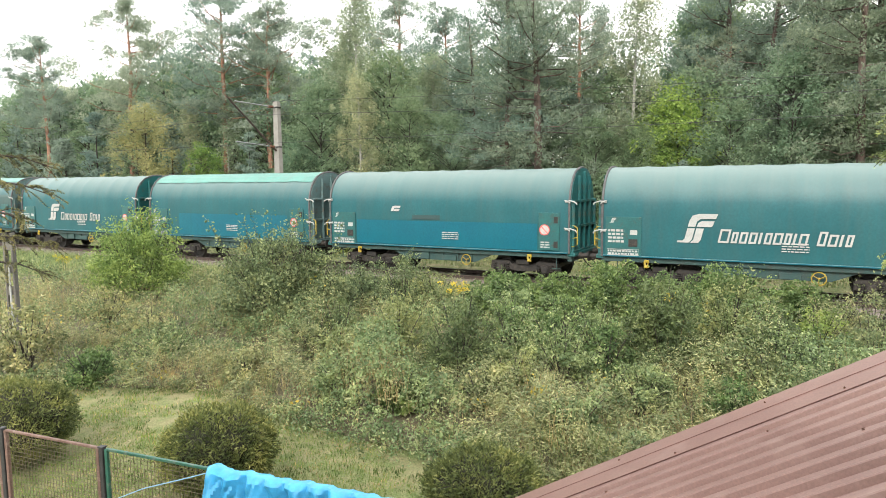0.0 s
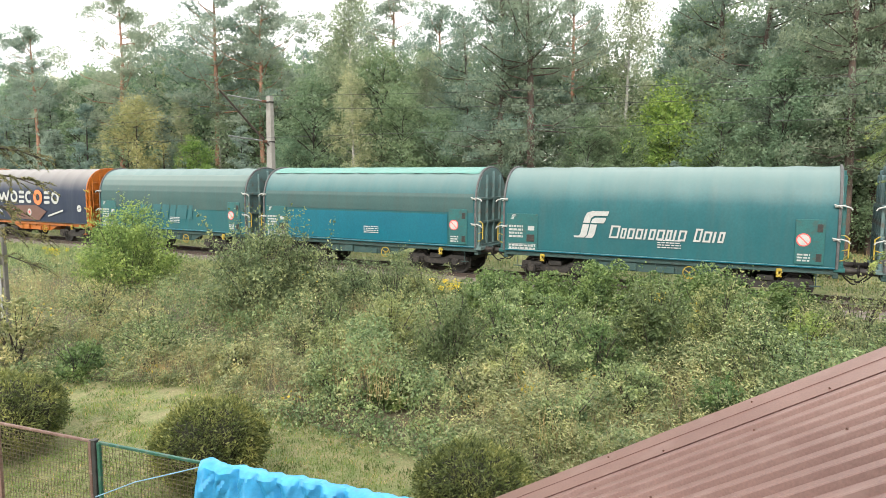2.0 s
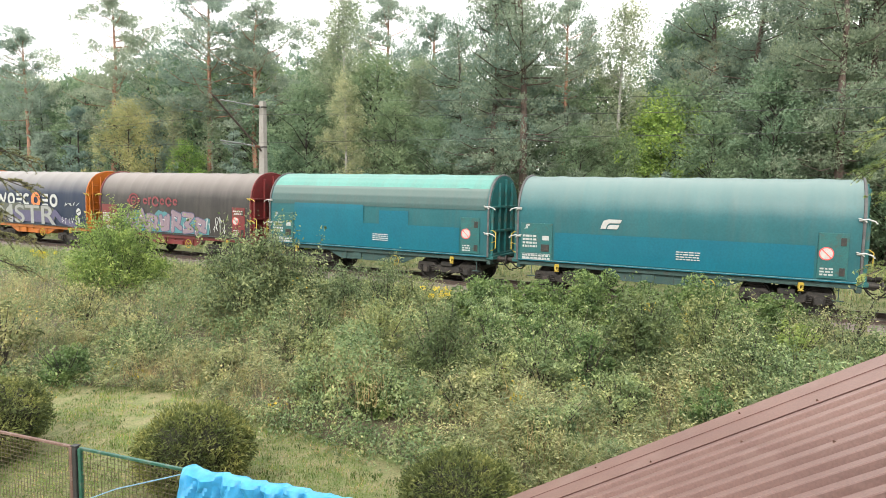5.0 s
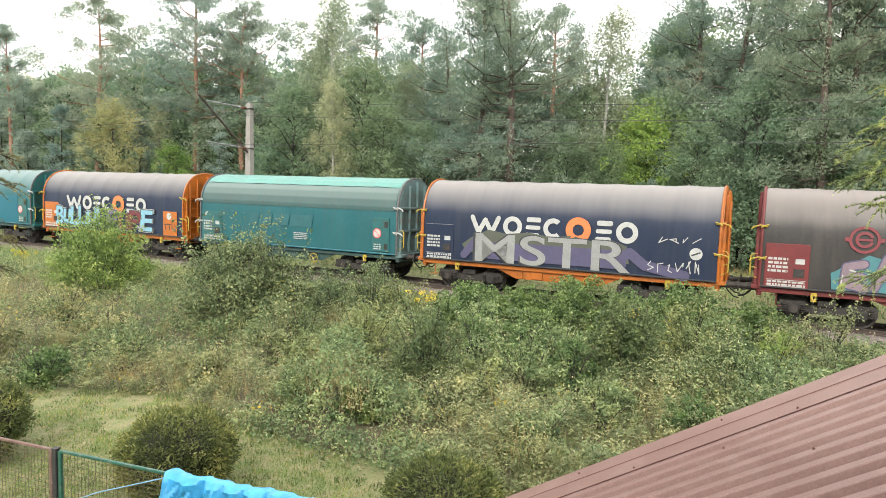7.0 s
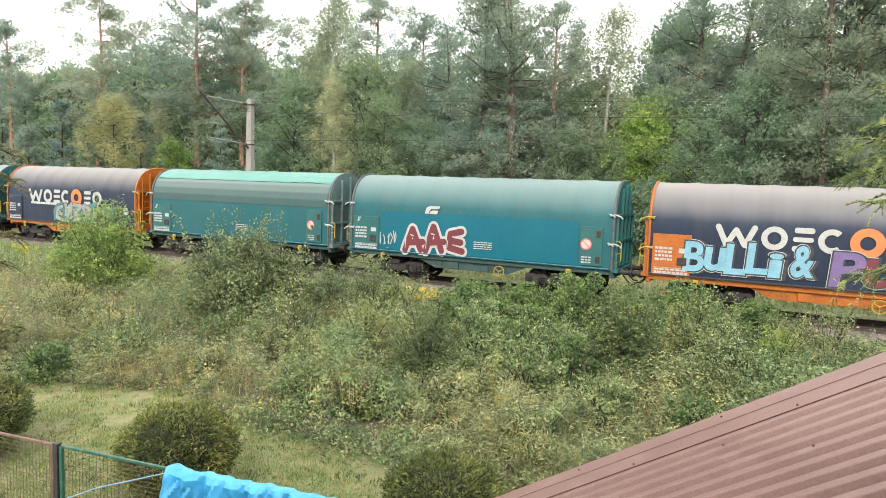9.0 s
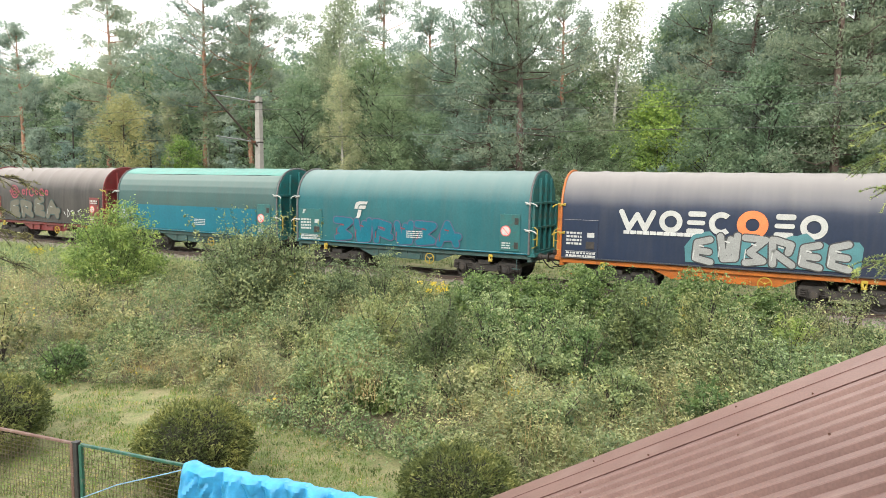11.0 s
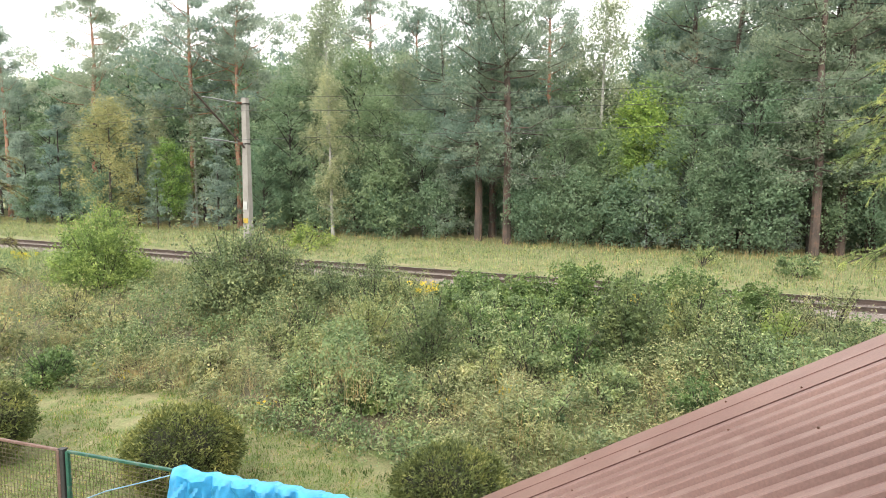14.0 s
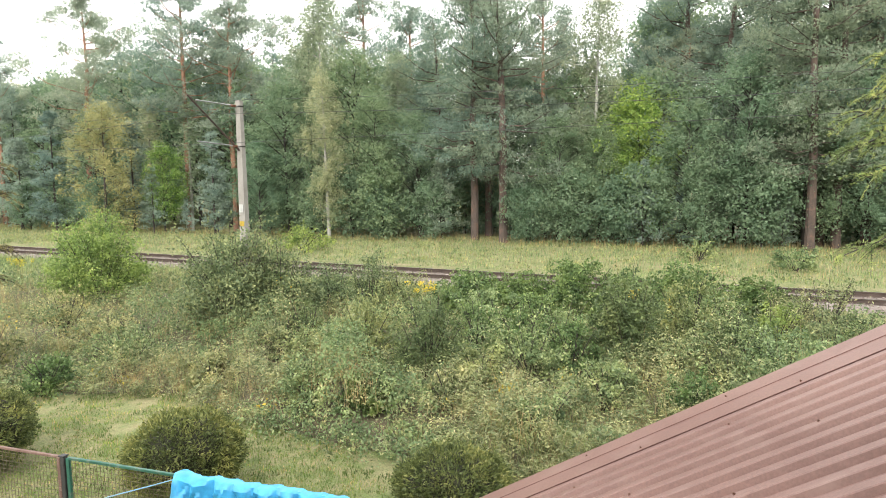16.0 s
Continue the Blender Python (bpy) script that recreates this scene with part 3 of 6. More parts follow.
def arc_band(x, z, r, w, a0, a1, n=20):
    """A curved band round (x, z), angles in degrees."""
    an = [radians(a0 + (a1 - a0) * i / n) for i in range(n + 1)]
    return [[(x + (r - w) * math.cos(p), z + (r - w) * math.sin(p)), (x + (r - w) * math.cos(q), z + (r - w) * math.sin(q)), (x + r * math.cos(q), z + r * math.sin(q)), (x + r * math.cos(p), z + r * math.sin(p))] for p, q in zip(an, an[1:])]


def rounded(x0, z0, x1, z1, r, n=5):
    pts = []
    for cx, cz, a in ((x1 - r, z0 + r, -90), (x1 - r, z1 - r, 0), (x0 + r, z1 - r, 90), (x0 + r, z0 + r, 180)):
        pts += [(cx + r * math.cos(radians(a + 90 * k / n)), cz + r * math.sin(radians(a + 90 * k / n))) for k in range(n + 1)]
    return pts


def stroke(pts, w):
    """A painted stroke along points, as quads with round ends."""
    out = []
    for (x0, z0), (x1, z1) in zip(pts, pts[1:]):
        d = math.hypot(x1 - x0, z1 - z0) or 1e-6
        nx, nz = -(z1 - z0) / d * w / 2, (x1 - x0) / d * w / 2
        out.append([(x0 - nx, z0 - nz), (x1 - nx, z1 - nz), (x1 + nx, z1 + nz), (x0 + nx, z0 + nz)])
    out += [disc(x, z, w / 2, 10) for x, z in pts]
    return out


def words(text, size, mat, x, z, lift, wide=1.0, name="lettering"):
    """Readable writing in the built-in font, laid on the near side."""
    cu = bpy.data.curves.new("writing", "FONT")
    cu.body, cu.size, cu.extrude, cu.offset = text, size, 0.002, size * 0.012
    tmp = bpy.data.objects.new("writing", cu)
    scene.collection.objects.link(tmp)
    me = bpy.data.meshes.new_from_object(tmp.evaluated_get(bpy.context.evaluated_depsgraph_get()))
    bpy.data.objects.remove(tmp)
    me.transform(Matrix.Translation((x, NEAR[1] - lift, z)) @ Matrix.Diagonal((wide, 1, 1, 1)) @ pose(0, 0, 0, 90, 0, 0))
    me.name = name
    me.materials.clear()
    me.materials.append(mat)
    return me


def bars(x0, z0, rows, h, gap, rng, full=1.0):
    """Unreadable writing: rows of short bars."""
    out = []
    for i in range(rows):
        x = x0
        zz = z0 - i * (h + gap)
        while x < x0 + full:
            w = rng.uniform(0.05, 0.16)
            out.append(rect(x, zz, min(x + w, x0 + full), zz + h))
            x += w + 0.03
    return out


STYLE = {
    "teal": dict(cover="teal", steel="teal_steel", wall="teal_steel", under="under_teal", clamp="offwhite", arch="rubber", label="faded teal"),
    "navy": dict(cover="navy", steel="orange_steel", wall="orange_steel", under="orange_steel", clamp="yellow", arch="orange_steel", label="dark navy"),
    "umber": dict(cover="umber", steel="red_steel", wall="red_steel", under="red_steel", clamp="yellow", arch="red_steel", label="dirty grey-brown"),
}


def wheels(bogie):
    for k, x in enumerate((-0.9, 0.9)):
        if ("wheel", k) not in CACHE:
            CACHE[("wheel", k)] = part("wheelset", kept("wheelset", wheelset_mesh), bogie, m=pose(x, 0, 0.46))
        else:
            w = CACHE[("wheel", k)].copy()
            scene.collection.objects.link(w)
            w.parent = bogie
            CACHE.setdefault("more_wheels", []).append((w, k))


def wagon(style, label, arch=None, wall=None, patches=(), seed=0, plate="teal"):
    """A covered bogie wagon; its origin stands on the rails at mid-length, near side at y < 0."""
    S = dict(STYLE[style])
    arch, wall = arch or S["arch"], wall or S["wall"]
    rng = random.Random(seed)
    w = thing("freight_wagon", label, "freight wagon", group="wagons of the freight train")
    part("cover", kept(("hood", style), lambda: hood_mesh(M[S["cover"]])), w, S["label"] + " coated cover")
    part("underframe", kept(("under", style), lambda: underframe_mesh(M[S["under"]])), w)
    for sgn in (1, -1):
        m = pose(sgn * (HALF + 0.01), 0, 0, 0, 0, 0 if sgn > 0 else 180)
        end_wall(w, m, wall, style == "navy")
        part("end_arch", kept(("rim", arch), lambda: rim_mesh(M[arch])), w, m=pose(sgn * HALF, 0, 0))
        b = part("bogie", kept("bogie", bogie_mesh), w, "grimy black bogie", pose(sgn * 3.5, 0, 0))
        wheels(b)
        for y in (-0.875, 0.875):
            part("buffer", kept("buffer", buffer_mesh), w, m=pose(sgn * 5.46, y, 1.04, 0, 0, 0 if sgn > 0 else 180))
        part("coupling", kept("coupling", coupler_mesh), w, m=pose(sgn * 5.46, 0, 1.0, 0, 0, 0 if sgn > 0 else 180))
        for z, dx in ((3.02, 0.02), (2.02, 0.02)):
            part("clamp", kept(("clamp", S["clamp"]), lambda: latch_mesh(M[S["clamp"]])), w, m=pose(sgn * (HALF - 0.05), -1.43, z) @ Matrix.Diagonal((sgn, 1, 1, 1)))
        part("handrail", kept("handrail", lambda: rail_mesh(M["yellow"])), w, "yellow tubular handrail", pose(sgn * (HALF + 0.06), -1.33, 1.38) @ Matrix.Diagonal((sgn, 1, 1, 1)))
        for y in (-1.40, 1.40):
            part("lifting_hook", kept("hook", hook_mesh), w, "yellow lifting hook", pose(sgn * 3.888, y, 0.90))
    part("brake_handwheel", kept("handwheel", handwheel_mesh), w, "yellow spoked handwheel", pose(1.24, -1.40, 0.72))
    b = Build().box((0, -1.455, 1.15), (2 * HALF - 0.1, 0.03, 0.05), bev=0.008)
    part("bottom_rail", kept(("sill", style), lambda: b.mesh("bottom_rail", M["teal_blue" if style == "teal" else "darkmark"])), w)
    for i, (mat, x0, x1, p0, p1, wavy) in enumerate(patches):
        part("repaired_panel", strip_mesh(M[mat], x0, x1, p0, p1, 0.012 + 0.005 * i, wavy), w, "newer sheet of the cover")
    # the two inscription plates
    pm = {"teal": "teal_steel", "navy": "navy", "umber": "red_steel"}.get(style) if plate == "teal" else plate
    idp = part("inscription_plate", kept(("idp", pm), lambda: Build().box((-4.68, -1.452, 1.83), (1.22, 0.03, 1.36), bev=0.01).mesh("inscription_plate", M[pm])), w)
    o = bars(-5.20, 2.0, 4, 0.075, 0.05, rng, 0.55) + bars(-5.20, 1.30, 2, 0.06, 0.035, rng, 1.05)
    tagged(part("inscription_bars", flat(M["offwhite"], o, 0.023), idp, "unreadable white inscriptions"), kind="stuff")
    tagged(part("inscription_frame", flat(M["offwhite"], [rect(-5.22, 1.18, -4.14, 1.20), rect(-5.22, 1.38, -4.14, 1.395), rect(-4.45, 1.9, -4.2, 2.06)], 0.022), idp), kind="stuff")
    part("document_holder", Build().box((-4.34, -1.475, 1.62), (0.3, 0.03, 0.26), bev=0.006).mesh("document_holder", M["grime"]), idp)
    if style != "navy":
        sp = part("sign_plate", kept(("sign", pm), lambda: Build().box((4.67, -1.452, 1.92), (0.80, 0.03, 1.38), bev=0.01).mesh("sign_plate", M[pm])), w)
        tagged(part("sign_bars", flat(M["offwhite"], bars(4.35, 1.5, 3, 0.05, 0.04, rng, 0.35), 0.023), sp), kind="stuff")
        for z in (2.35, 1.45):
            part("latch_recess", Build().box((4.93, -1.475, z), (0.15, 0.02, 0.24)).mesh("latch_recess", M["grime"]), sp)
        part("sign_disc", flat(M["redmark"], [disc(4.5, 1.98, 0.20)], 0.024), sp, "round white sign with a red ring")
        part("sign_face", flat(M["offwhite"], [disc(4.5, 1.98, 0.168)], 0.028), sp)
        part("sign_bar", flat(M["redmark"], stroke([(4.39, 2.09), (4.61, 1.87)], 0.03), 0.032), sp)
    else:
        part("sign_face", flat(M["offwhite"], [disc(4.72, 2.0, 0.20)], 0.006), w)
        part("sign_bar", flat(M["darkmark"], stroke([(4.6, 1.95), (4.84, 2.05)], 0.05), 0.010), w)
    return w


def emblem_shapes(x, z, h):
    """A slanted two-band emblem, drawn as plain shapes."""
    k = h / 0.9
    return [[(x + a * k, z + b * k) for a, b in o] for o in (
        [(0, 0), (0.34, 0), (0.44, 0.1), (0.52, 0.45), (0.30, 0.45), (0.22, 0.12), (0.16, 0.06), (0, 0.06)],
        [(0.38, 0), (0.62, 0), (0.70, 0.1), (0.78, 0.45), (0.56, 0.45), (0.48, 0.1)],
        [(0.57, 0.50), (1.0, 0.50), (1.05, 0.58), (1.08, 0.68), (0.72, 0.68), (0.62, 0.62)],
        [(0.31, 0.50), (0.53, 0.50), (0.58, 0.66), (0.68, 0.74), (1.12, 0.75), (1.18, 0.9), (0.62, 0.9), (0.44, 0.84), (0.36, 0.7)])]


def slant_bars(x, z, h, widths, slant=0.2):
    out = []
    for wd in widths:
        if wd > 0:
            out.append(rect(x, z, x + wd, z + h, slant))
            x += wd + h * 0.16
        else:
            x -= wd
    return out


RAILWORD = [0.32, 0.18, 0.22, 0.22, 0.1, 0.2, 0.24, 0.18, 0.1, 0.24, -0.2, 0.22, 0.24, 0.1, 0.18]

# ---- the freight train ----
SPEED, START = 16.35, -3.48 + 3.888
TRAIN = []


def mark(w, name, mat, outlines, lift, label=""):
    return part(name, flat(M[mat], outlines, lift, name), w, label)


def teal_wagon(label, **kw):
    w = wagon("teal", label, **kw)
    mark(w, "emblem", "offwhite", emblem_shapes(-5.15, 2.3, 0.17), 0.024)
    rng = random.Random(kw.get("seed", 0) + 50)
    tagged(mark(w, "small_print", "palegrey", bars(0.2, 1.75, 4, 0.035, 0.045, rng, 0.75), 0.032), kind="stuff")
    return w


def hollow(x, z, wd, h, t, slant=0.2):
    """The outline of a slanted frame with open middle."""
    a = [(x, z), (x + wd, z), (x + wd + slant * h, z + h), (x + slant * h, z + h)]
    b = [(x + t + slant * t, z + t), (x + wd - t + slant * t, z + t), (x + wd - t + slant * (h - t), z + h - t), (x + t + slant * (h - t), z + h - t)]
    return a + [(x + 0.0005, z + 0.001), b[0], b[3], b[2], b[1], (b[0][0] + 0.0005, b[0][1] - 0.0005)]


def name_line(w, x, z, h, emblem=True, mat="offwhite"):
    if emblem:
        mark(w, "large_emblem", mat, emblem_shapes(x, z - 0.05, 0.95), 0.012, "plain two-band white emblem")
        x += 1.25
    for i, o in enumerate(slant_bars(x, z - 0.02, h, RAILWORD)):
        wd = o[1][0] - o[0][0]
        hh = h * (1.22 if i in (0, 10) else 1.0)
        mark(w, "name_bar", mat, [hollow(o[0][0], z - 0.02, wd, hh, 0.062) if wd > 0.17 else rect(o[0][0], z - 0.02, o[0][0] + 0.07, z - 0.02 + hh, 0.2)], 0.012, "white slanted shape")


def round_word(w, x, z, h):
    """A row of pale shapes with one orange ring: a zigzag, rings, bars and an open arc."""
    t = 0.175
    for i, wd in enumerate([1.28, 0.76, 0.68, 0.70, 0.98, 0.68, 0.76]):
        r = h / 2
        if i == 0:
            o = stroke([(x + 0.11, z + h - t / 2), (x + 0.37, z + t / 2), (x + 0.64, z + h - t), (x + 0.91, z + t / 2), (x + 1.17, z + h - t / 2)], t)
        elif i in (1, 6):
            o = arc_band(x + wd / 2, z + r, r, t, 0, 360, 30)
        elif i in (2, 5):
            o = [rounded(x + 0.05, z, x + wd - 0.09, z + t, 0.07), rounded(x + 0.09, z + h - t, x + wd - 0.04, z + h, 0.07), rounded(x + 0.06, z + h * 0.5 - t * 0.42, x + wd - 0.06, z + h * 0.5 + t * 0.42, 0.07)]
        elif i == 3:
            o = arc_band(x + wd / 2, z + r, r, t, 48, 312, 30)
        else:
            mark(w, "name_ring", "ring_orange", arc_band(x + wd / 2, z + r, r + 0.08, 0.25, 0, 360, 40), 0.012, "orange ring")
            x += wd + 0.07
            continue
        mark(w, "name_shape", "offwhite", o, 0.006, "pale plain shape")
        x += wd + 0.07


def target(w, x, z, mat):
    mark(w, "ring_emblem", mat, arc_band(x, z, 0.40, 0.08, 0, 360, 28) + arc_band(x, z, 0.24, 0.08, 20, 340, 20) + [rect(x - 0.2, z - 0.035, x + 0.2, z + 0.035), rect(x - 0.5, z - 0.06, x - 0.38, z + 0.06), rect(x + 0.38, z - 0.06, x + 0.5, z + 0.06)], 0.006, "red ring emblem")
    xx = x + 0.72
    for wd in (0.34, 0.2, 0.52, 0.34, 0.46, 0.34):
        if wd > 0.3:
            o = arc_band(xx + wd / 2, z, wd / 2, 0.10, 0, 330, 18)
        else:
            o = stroke([(xx + 0.05, z - 0.16), (xx + 0.05, z + 0.15)], 0.1) + stroke([(xx + 0.05, z + 0.14), (xx + 0.2, z + 0.16)], 0.1)
        mark(w, "name_shape", mat, o, 0.006, "rounded red shape")
        xx += wd + 0.07


def scrawl(rng, x0, z0, x1, z1, n, w):
    """Loose spray-can scribble."""
    out, x = [], x0
    step = (x1 - x0) / n
    for i in range(n):
        pts = [(x + rng.uniform(-0.02, 0.9) * step, rng.uniform(z0, z1)) for _ in range(rng.randint(3, 5))]
        out += stroke(pts, w)
        x += step
    return out


def blob_letters(rng, x0, z0, x1, h, n, rim=0.08):
    """Fat leaning sprayed blocks; gives the filled shapes, their outlines and the cut-ins."""
    fill, line, cut = [], [], []
    wd = (x1 - x0) / n
    for i in range(n):
        x = x0 + i * wd
        hh = h * rng.uniform(0.8, 1.05)
        k = rng.uniform(-0.15, 0.2)
        zz = z0 + rng.uniform(-0.06, 0.06)
        forms = ([[(0.16, 0), (0.16 + k, 1)], [(0.2, 1), (0.78, 0.82), (0.7, 0.5)], [(0.2, 0.48), (0.85, rng.uniform(0, 0.25))]],
                 [[(0.75, 1), (0.25, 0.85), (0.2, 0.15), (0.8, 0.0)], [(0.3, 0.5), (0.72, 0.45)]],
                 [[(0.1, 0.95), (0.85, 0.9), (0.3, 0.4), (0.8, 0.1), (0.15, 0.0)]],
                 [[(0.15, 0.9), (0.3, 0.05), (0.75, 0.1), (0.8, 0.95)], [(0.5, 0.3), (0.55, 0.8)]],
                 [[(0.1, 0.0), (0.45, 1.0), (0.85, 0.05)], [(0.3, 0.35), (0.95, 0.42)]])[rng.randrange(5)]
        for q in forms:
            p = [(x + u * wd, zz + v * hh) for u, v in q]
            fill += stroke(p, wd * 0.27)
            line += stroke(p, wd * 0.27 + rim)
        cut += stroke([(x + 0.35 * wd, zz + hh * 0.72), (x + 0.5 * wd, zz + hh * 0.68)], 0.05) + stroke([(x + 0.1 * wd, zz + 0.1), (x + 0.14 * wd, zz + hh * 0.5)], 0.03)
    return fill, line, cut


def graffiti(w, seed, x0, z0, x1, h, n, fill, line, cut, halo=None, rim=0.08):
    rng = random.Random(seed)
    if halo:
        top = [(x1 + 0.2 - (x1 - x0 + 0.4) * i / 40, z0 + h * (1.02 + 0.16 * math.sin(i * 0.55 + seed) + 0.06 * math.sin(i * 1.7)) - 0.35 * h * (abs(i - 20) / 20) ** 6) for i in range(41)]
        mark(w, "graffiti_halo", halo, [[(x0 - 0.15, z0 - 0.08), (x1 + 0.15, z0 - 0.08)] + top], 0.010)
    wd = (x1 - x0) / n
    for i in range(n):
        f, l, c = blob_letters(rng, x0 + i * wd, z0, x0 + (i + 1) * wd, h, 1, rim)
        g = mark(w, "graffiti_block", fill, f, 0.019, "fat sprayed graffiti block")
        tagged(mark(g, "graffiti_outline", line, l, 0.014), kind="stuff")
        tagged(mark(g, "graffiti_shine", cut, c, 0.024), kind="stuff")


def sprayed(w, text, x0, z0, x1, h, fills, tilt=0.0):
    """Fat sprayed letters: each a part with a pale rim and a dark shadow under it."""
    wd = (x1 - x0) / len(text)
    for i, ch in enumerate(text):
        xs, zs = x0 + i * wd - 0.04 * wd, z0 - tilt * i + (0.07 if i % 2 else 0.0) * h
        layers = []
        for grow, lift, mat, dx in ((0.0, 0.028, fills[i % len(fills)], 0.0), (0.045, 0.023, "darkmark", 0.0), (0.065, 0.018, "offwhite", 0.0), (0.075, 0.013, "darkmark", 0.09)):
            cu = bpy.data.curves.new("writing", "FONT")
            cu.body, cu.size, cu.extrude, cu.offset = ch, 1.0, 0.002, 0.03
            tmp = bpy.data.objects.new("writing", cu)
            scene.collection.objects.link(tmp)
            me = bpy.data.meshes.new_from_object(tmp.evaluated_get(bpy.context.evaluated_depsgraph_get()))
            bpy.data.objects.remove(tmp)
            a = np.array([v.co[:2] for v in me.vertices])
            lo, hi = a.min(0), a.max(0)
            hh = h * (0.78 if ch.islower() else 1.0)
            width = wd * (0.62 if ch in "i" else 1.02)
            for v in me.vertices:
                u, q = (v.co.x - lo[0]) / (hi[0] - lo[0]), (v.co.y - lo[1]) / (hi[1] - lo[1])
                zz = zs - grow + q * (hh + 2 * grow)
                v.co = (xs + dx - grow + u * (width + 2 * grow) + 0.10 * (q - 0.5) * wd, NEAR[1] - lift + (0.001 if v.co.z > 0 else -0.001), zz)
            me.name = "sprayed_letter"
            me.materials.clear()
            me.materials.append(M[mat])
            layers.append(me)
        g = part("sprayed_letter", layers[0], w, "fat sprayed letter")
        part("letter_line", layers[1], g)
        part("letter_rim", layers[2], g)
        part("letter_shadow", layers[3], g)


for nm, c in (("ring_orange", (0.70, 0.20, 0.06)), ("fadedred", (0.20, 0.035, 0.045)), ("pinkred", (0.27, 0.04, 0.065)), ("silver", (0.27, 0.28, 0.275)), ("skyblue", (0.2, 0.42, 0.54)), ("violet", (0.075, 0.068, 0.14)), ("limepaint", (0.08, 0.09, 0.065)), ("maroon", (0.15, 0.02, 0.03)), ("cyanpaint", (0.055, 0.19, 0.215)), ("pinkgrey", (0.225, 0.165, 0.2)), ("olive", (0.10, 0.093, 0.07)), ("greyteal", (0.015, 0.108, 0.124)), ("shadowgrey", (0.025, 0.065, 0.068)), ("brownpaint", (0.13, 0.06, 0.045)), ("lilac", (0.17, 0.11, 0.27))):
    M[nm] = mottled(nm + "_paint", tuple(v * 0.66 for v in c), tuple(v * 0.82 for v in c), 3, 0.55, 0, 35, 0.05, 0.001)

H = HALF
TRAIN.append(teal_wagon("teal covered freight wagon with a large slanted name in white", seed=1, arch="rubber", patches=()))
name_line(TRAIN[-1], -2.9, 1.75, 0.36)
TRAIN.append(teal_wagon("teal covered freight wagon with a newer blue lower sheet", seed=2, patches=(("teal_blue", -4.0, 4.2, 1.16, 2.25, 0.0),)))
mark(TRAIN[-1], "emblem_remnant", "palegrey", emblem_shapes(-2.4, 2.3, 0.5)[2:], 0.012)
mark(TRAIN[-1], "painted_out_name", "shadowgrey", [rect(-1.2, 2.26, 0.1, 2.44)], 0.006)
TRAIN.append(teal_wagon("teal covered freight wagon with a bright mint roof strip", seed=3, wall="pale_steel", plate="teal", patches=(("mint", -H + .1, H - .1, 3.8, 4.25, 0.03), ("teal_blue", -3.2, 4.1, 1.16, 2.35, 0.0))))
TRAIN.append(teal_wagon("teal covered freight wagon with a white emblem and slanted name", seed=4))
name_line(TRAIN[-1], -2.7, 1.78, 0.36)
TRAIN.append(teal_wagon("teal covered freight wagon with a bright blue repaired side", seed=5, wall="pale_steel", patches=(("mint", -H + .2, H - .1, 3.98, 4.25, 0.03), ("teal_grey", -H + .1, H - .1, 2.4, 3.2, 0.0), ("teal_blue", -4.0, 4.2, 1.16, 2.4, 0.0))))
TRAIN.append(teal_wagon("dull teal covered freight wagon with a painted-out name", seed=6, wall="pale_steel", patches=(("teal_grey", -H + .1, H - .1, 2.2, 3.9, 0.02),)))
mark(TRAIN[-1], "painted_out_name", "greyteal", slant_bars(-2.2, 1.7, 0.7, [0.5, 0.3, 0.6, 0.5, 0.4, 0.7, 0.3]), 0.006)
w = wagon("navy", "navy covered freight wagon with orange ends and painted eyes", seed=7)
TRAIN.append(w)
round_word(w, -3.4, 2.2, 0.74)
mark(w, "sprayed_face", "brownpaint", [[(-2.9, 1.95), (-2.2, 1.3), (0.8, 1.2), (1.6, 1.75), (0.6, 2.1), (-1.2, 2.05)]], 0.02, "brown sprayed mask with two eyes")
mark(w, "sprayed_eyes", "offwhite", [disc(-1.7, 1.72, 0.2), disc(-0.1, 1.68, 0.2)] + stroke([(1.8, 1.5), (3.2, 1.85)], 0.10) + stroke([(-3.8, 2.1), (-3.0, 1.6)], 0.08), 0.026)
mark(w, "sprayed_pupils", "redmark", [disc(-1.7, 1.72, 0.1), disc(-0.1, 1.68, 0.1)], 0.030)
TRAIN.append(teal_wagon("teal covered freight wagon with a broken white emblem", seed=8, patches=(("teal_blue", -4.0, 4.2, 1.16, 2.2, 0.0),)))
mark(TRAIN[-1], "large_emblem", "offwhite", emblem_shapes(-2.6, 2.0, 0.75)[2:], 0.012)
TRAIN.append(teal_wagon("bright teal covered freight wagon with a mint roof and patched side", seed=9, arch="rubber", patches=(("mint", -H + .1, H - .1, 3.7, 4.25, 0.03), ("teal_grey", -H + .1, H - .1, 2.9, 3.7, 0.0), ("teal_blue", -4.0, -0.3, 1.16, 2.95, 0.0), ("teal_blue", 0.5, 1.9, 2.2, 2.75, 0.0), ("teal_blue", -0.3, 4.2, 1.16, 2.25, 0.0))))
w = wagon("umber", "grey-brown covered freight wagon with red ends and graffiti", seed=10)
TRAIN.append(w)
target(w, -2.7, 2.75, "fadedred")
graffiti(w, 21, -3.3, 1.3, 2.6, 0.85, 7, "pinkgrey", "violet", "offwhite", "cyanpaint")
mark(w, "tags", "offwhite", scrawl(random.Random(5), 2.5, 1.35, 3.9, 2.15, 6, 0.03), 0.03)
w = wagon("navy", "navy covered freight wagon with orange ends and silver lettering", seed=11)
TRAIN.append(w)
round_word(w, -3.4, 2.2, 0.74)
rg = random.Random(31)
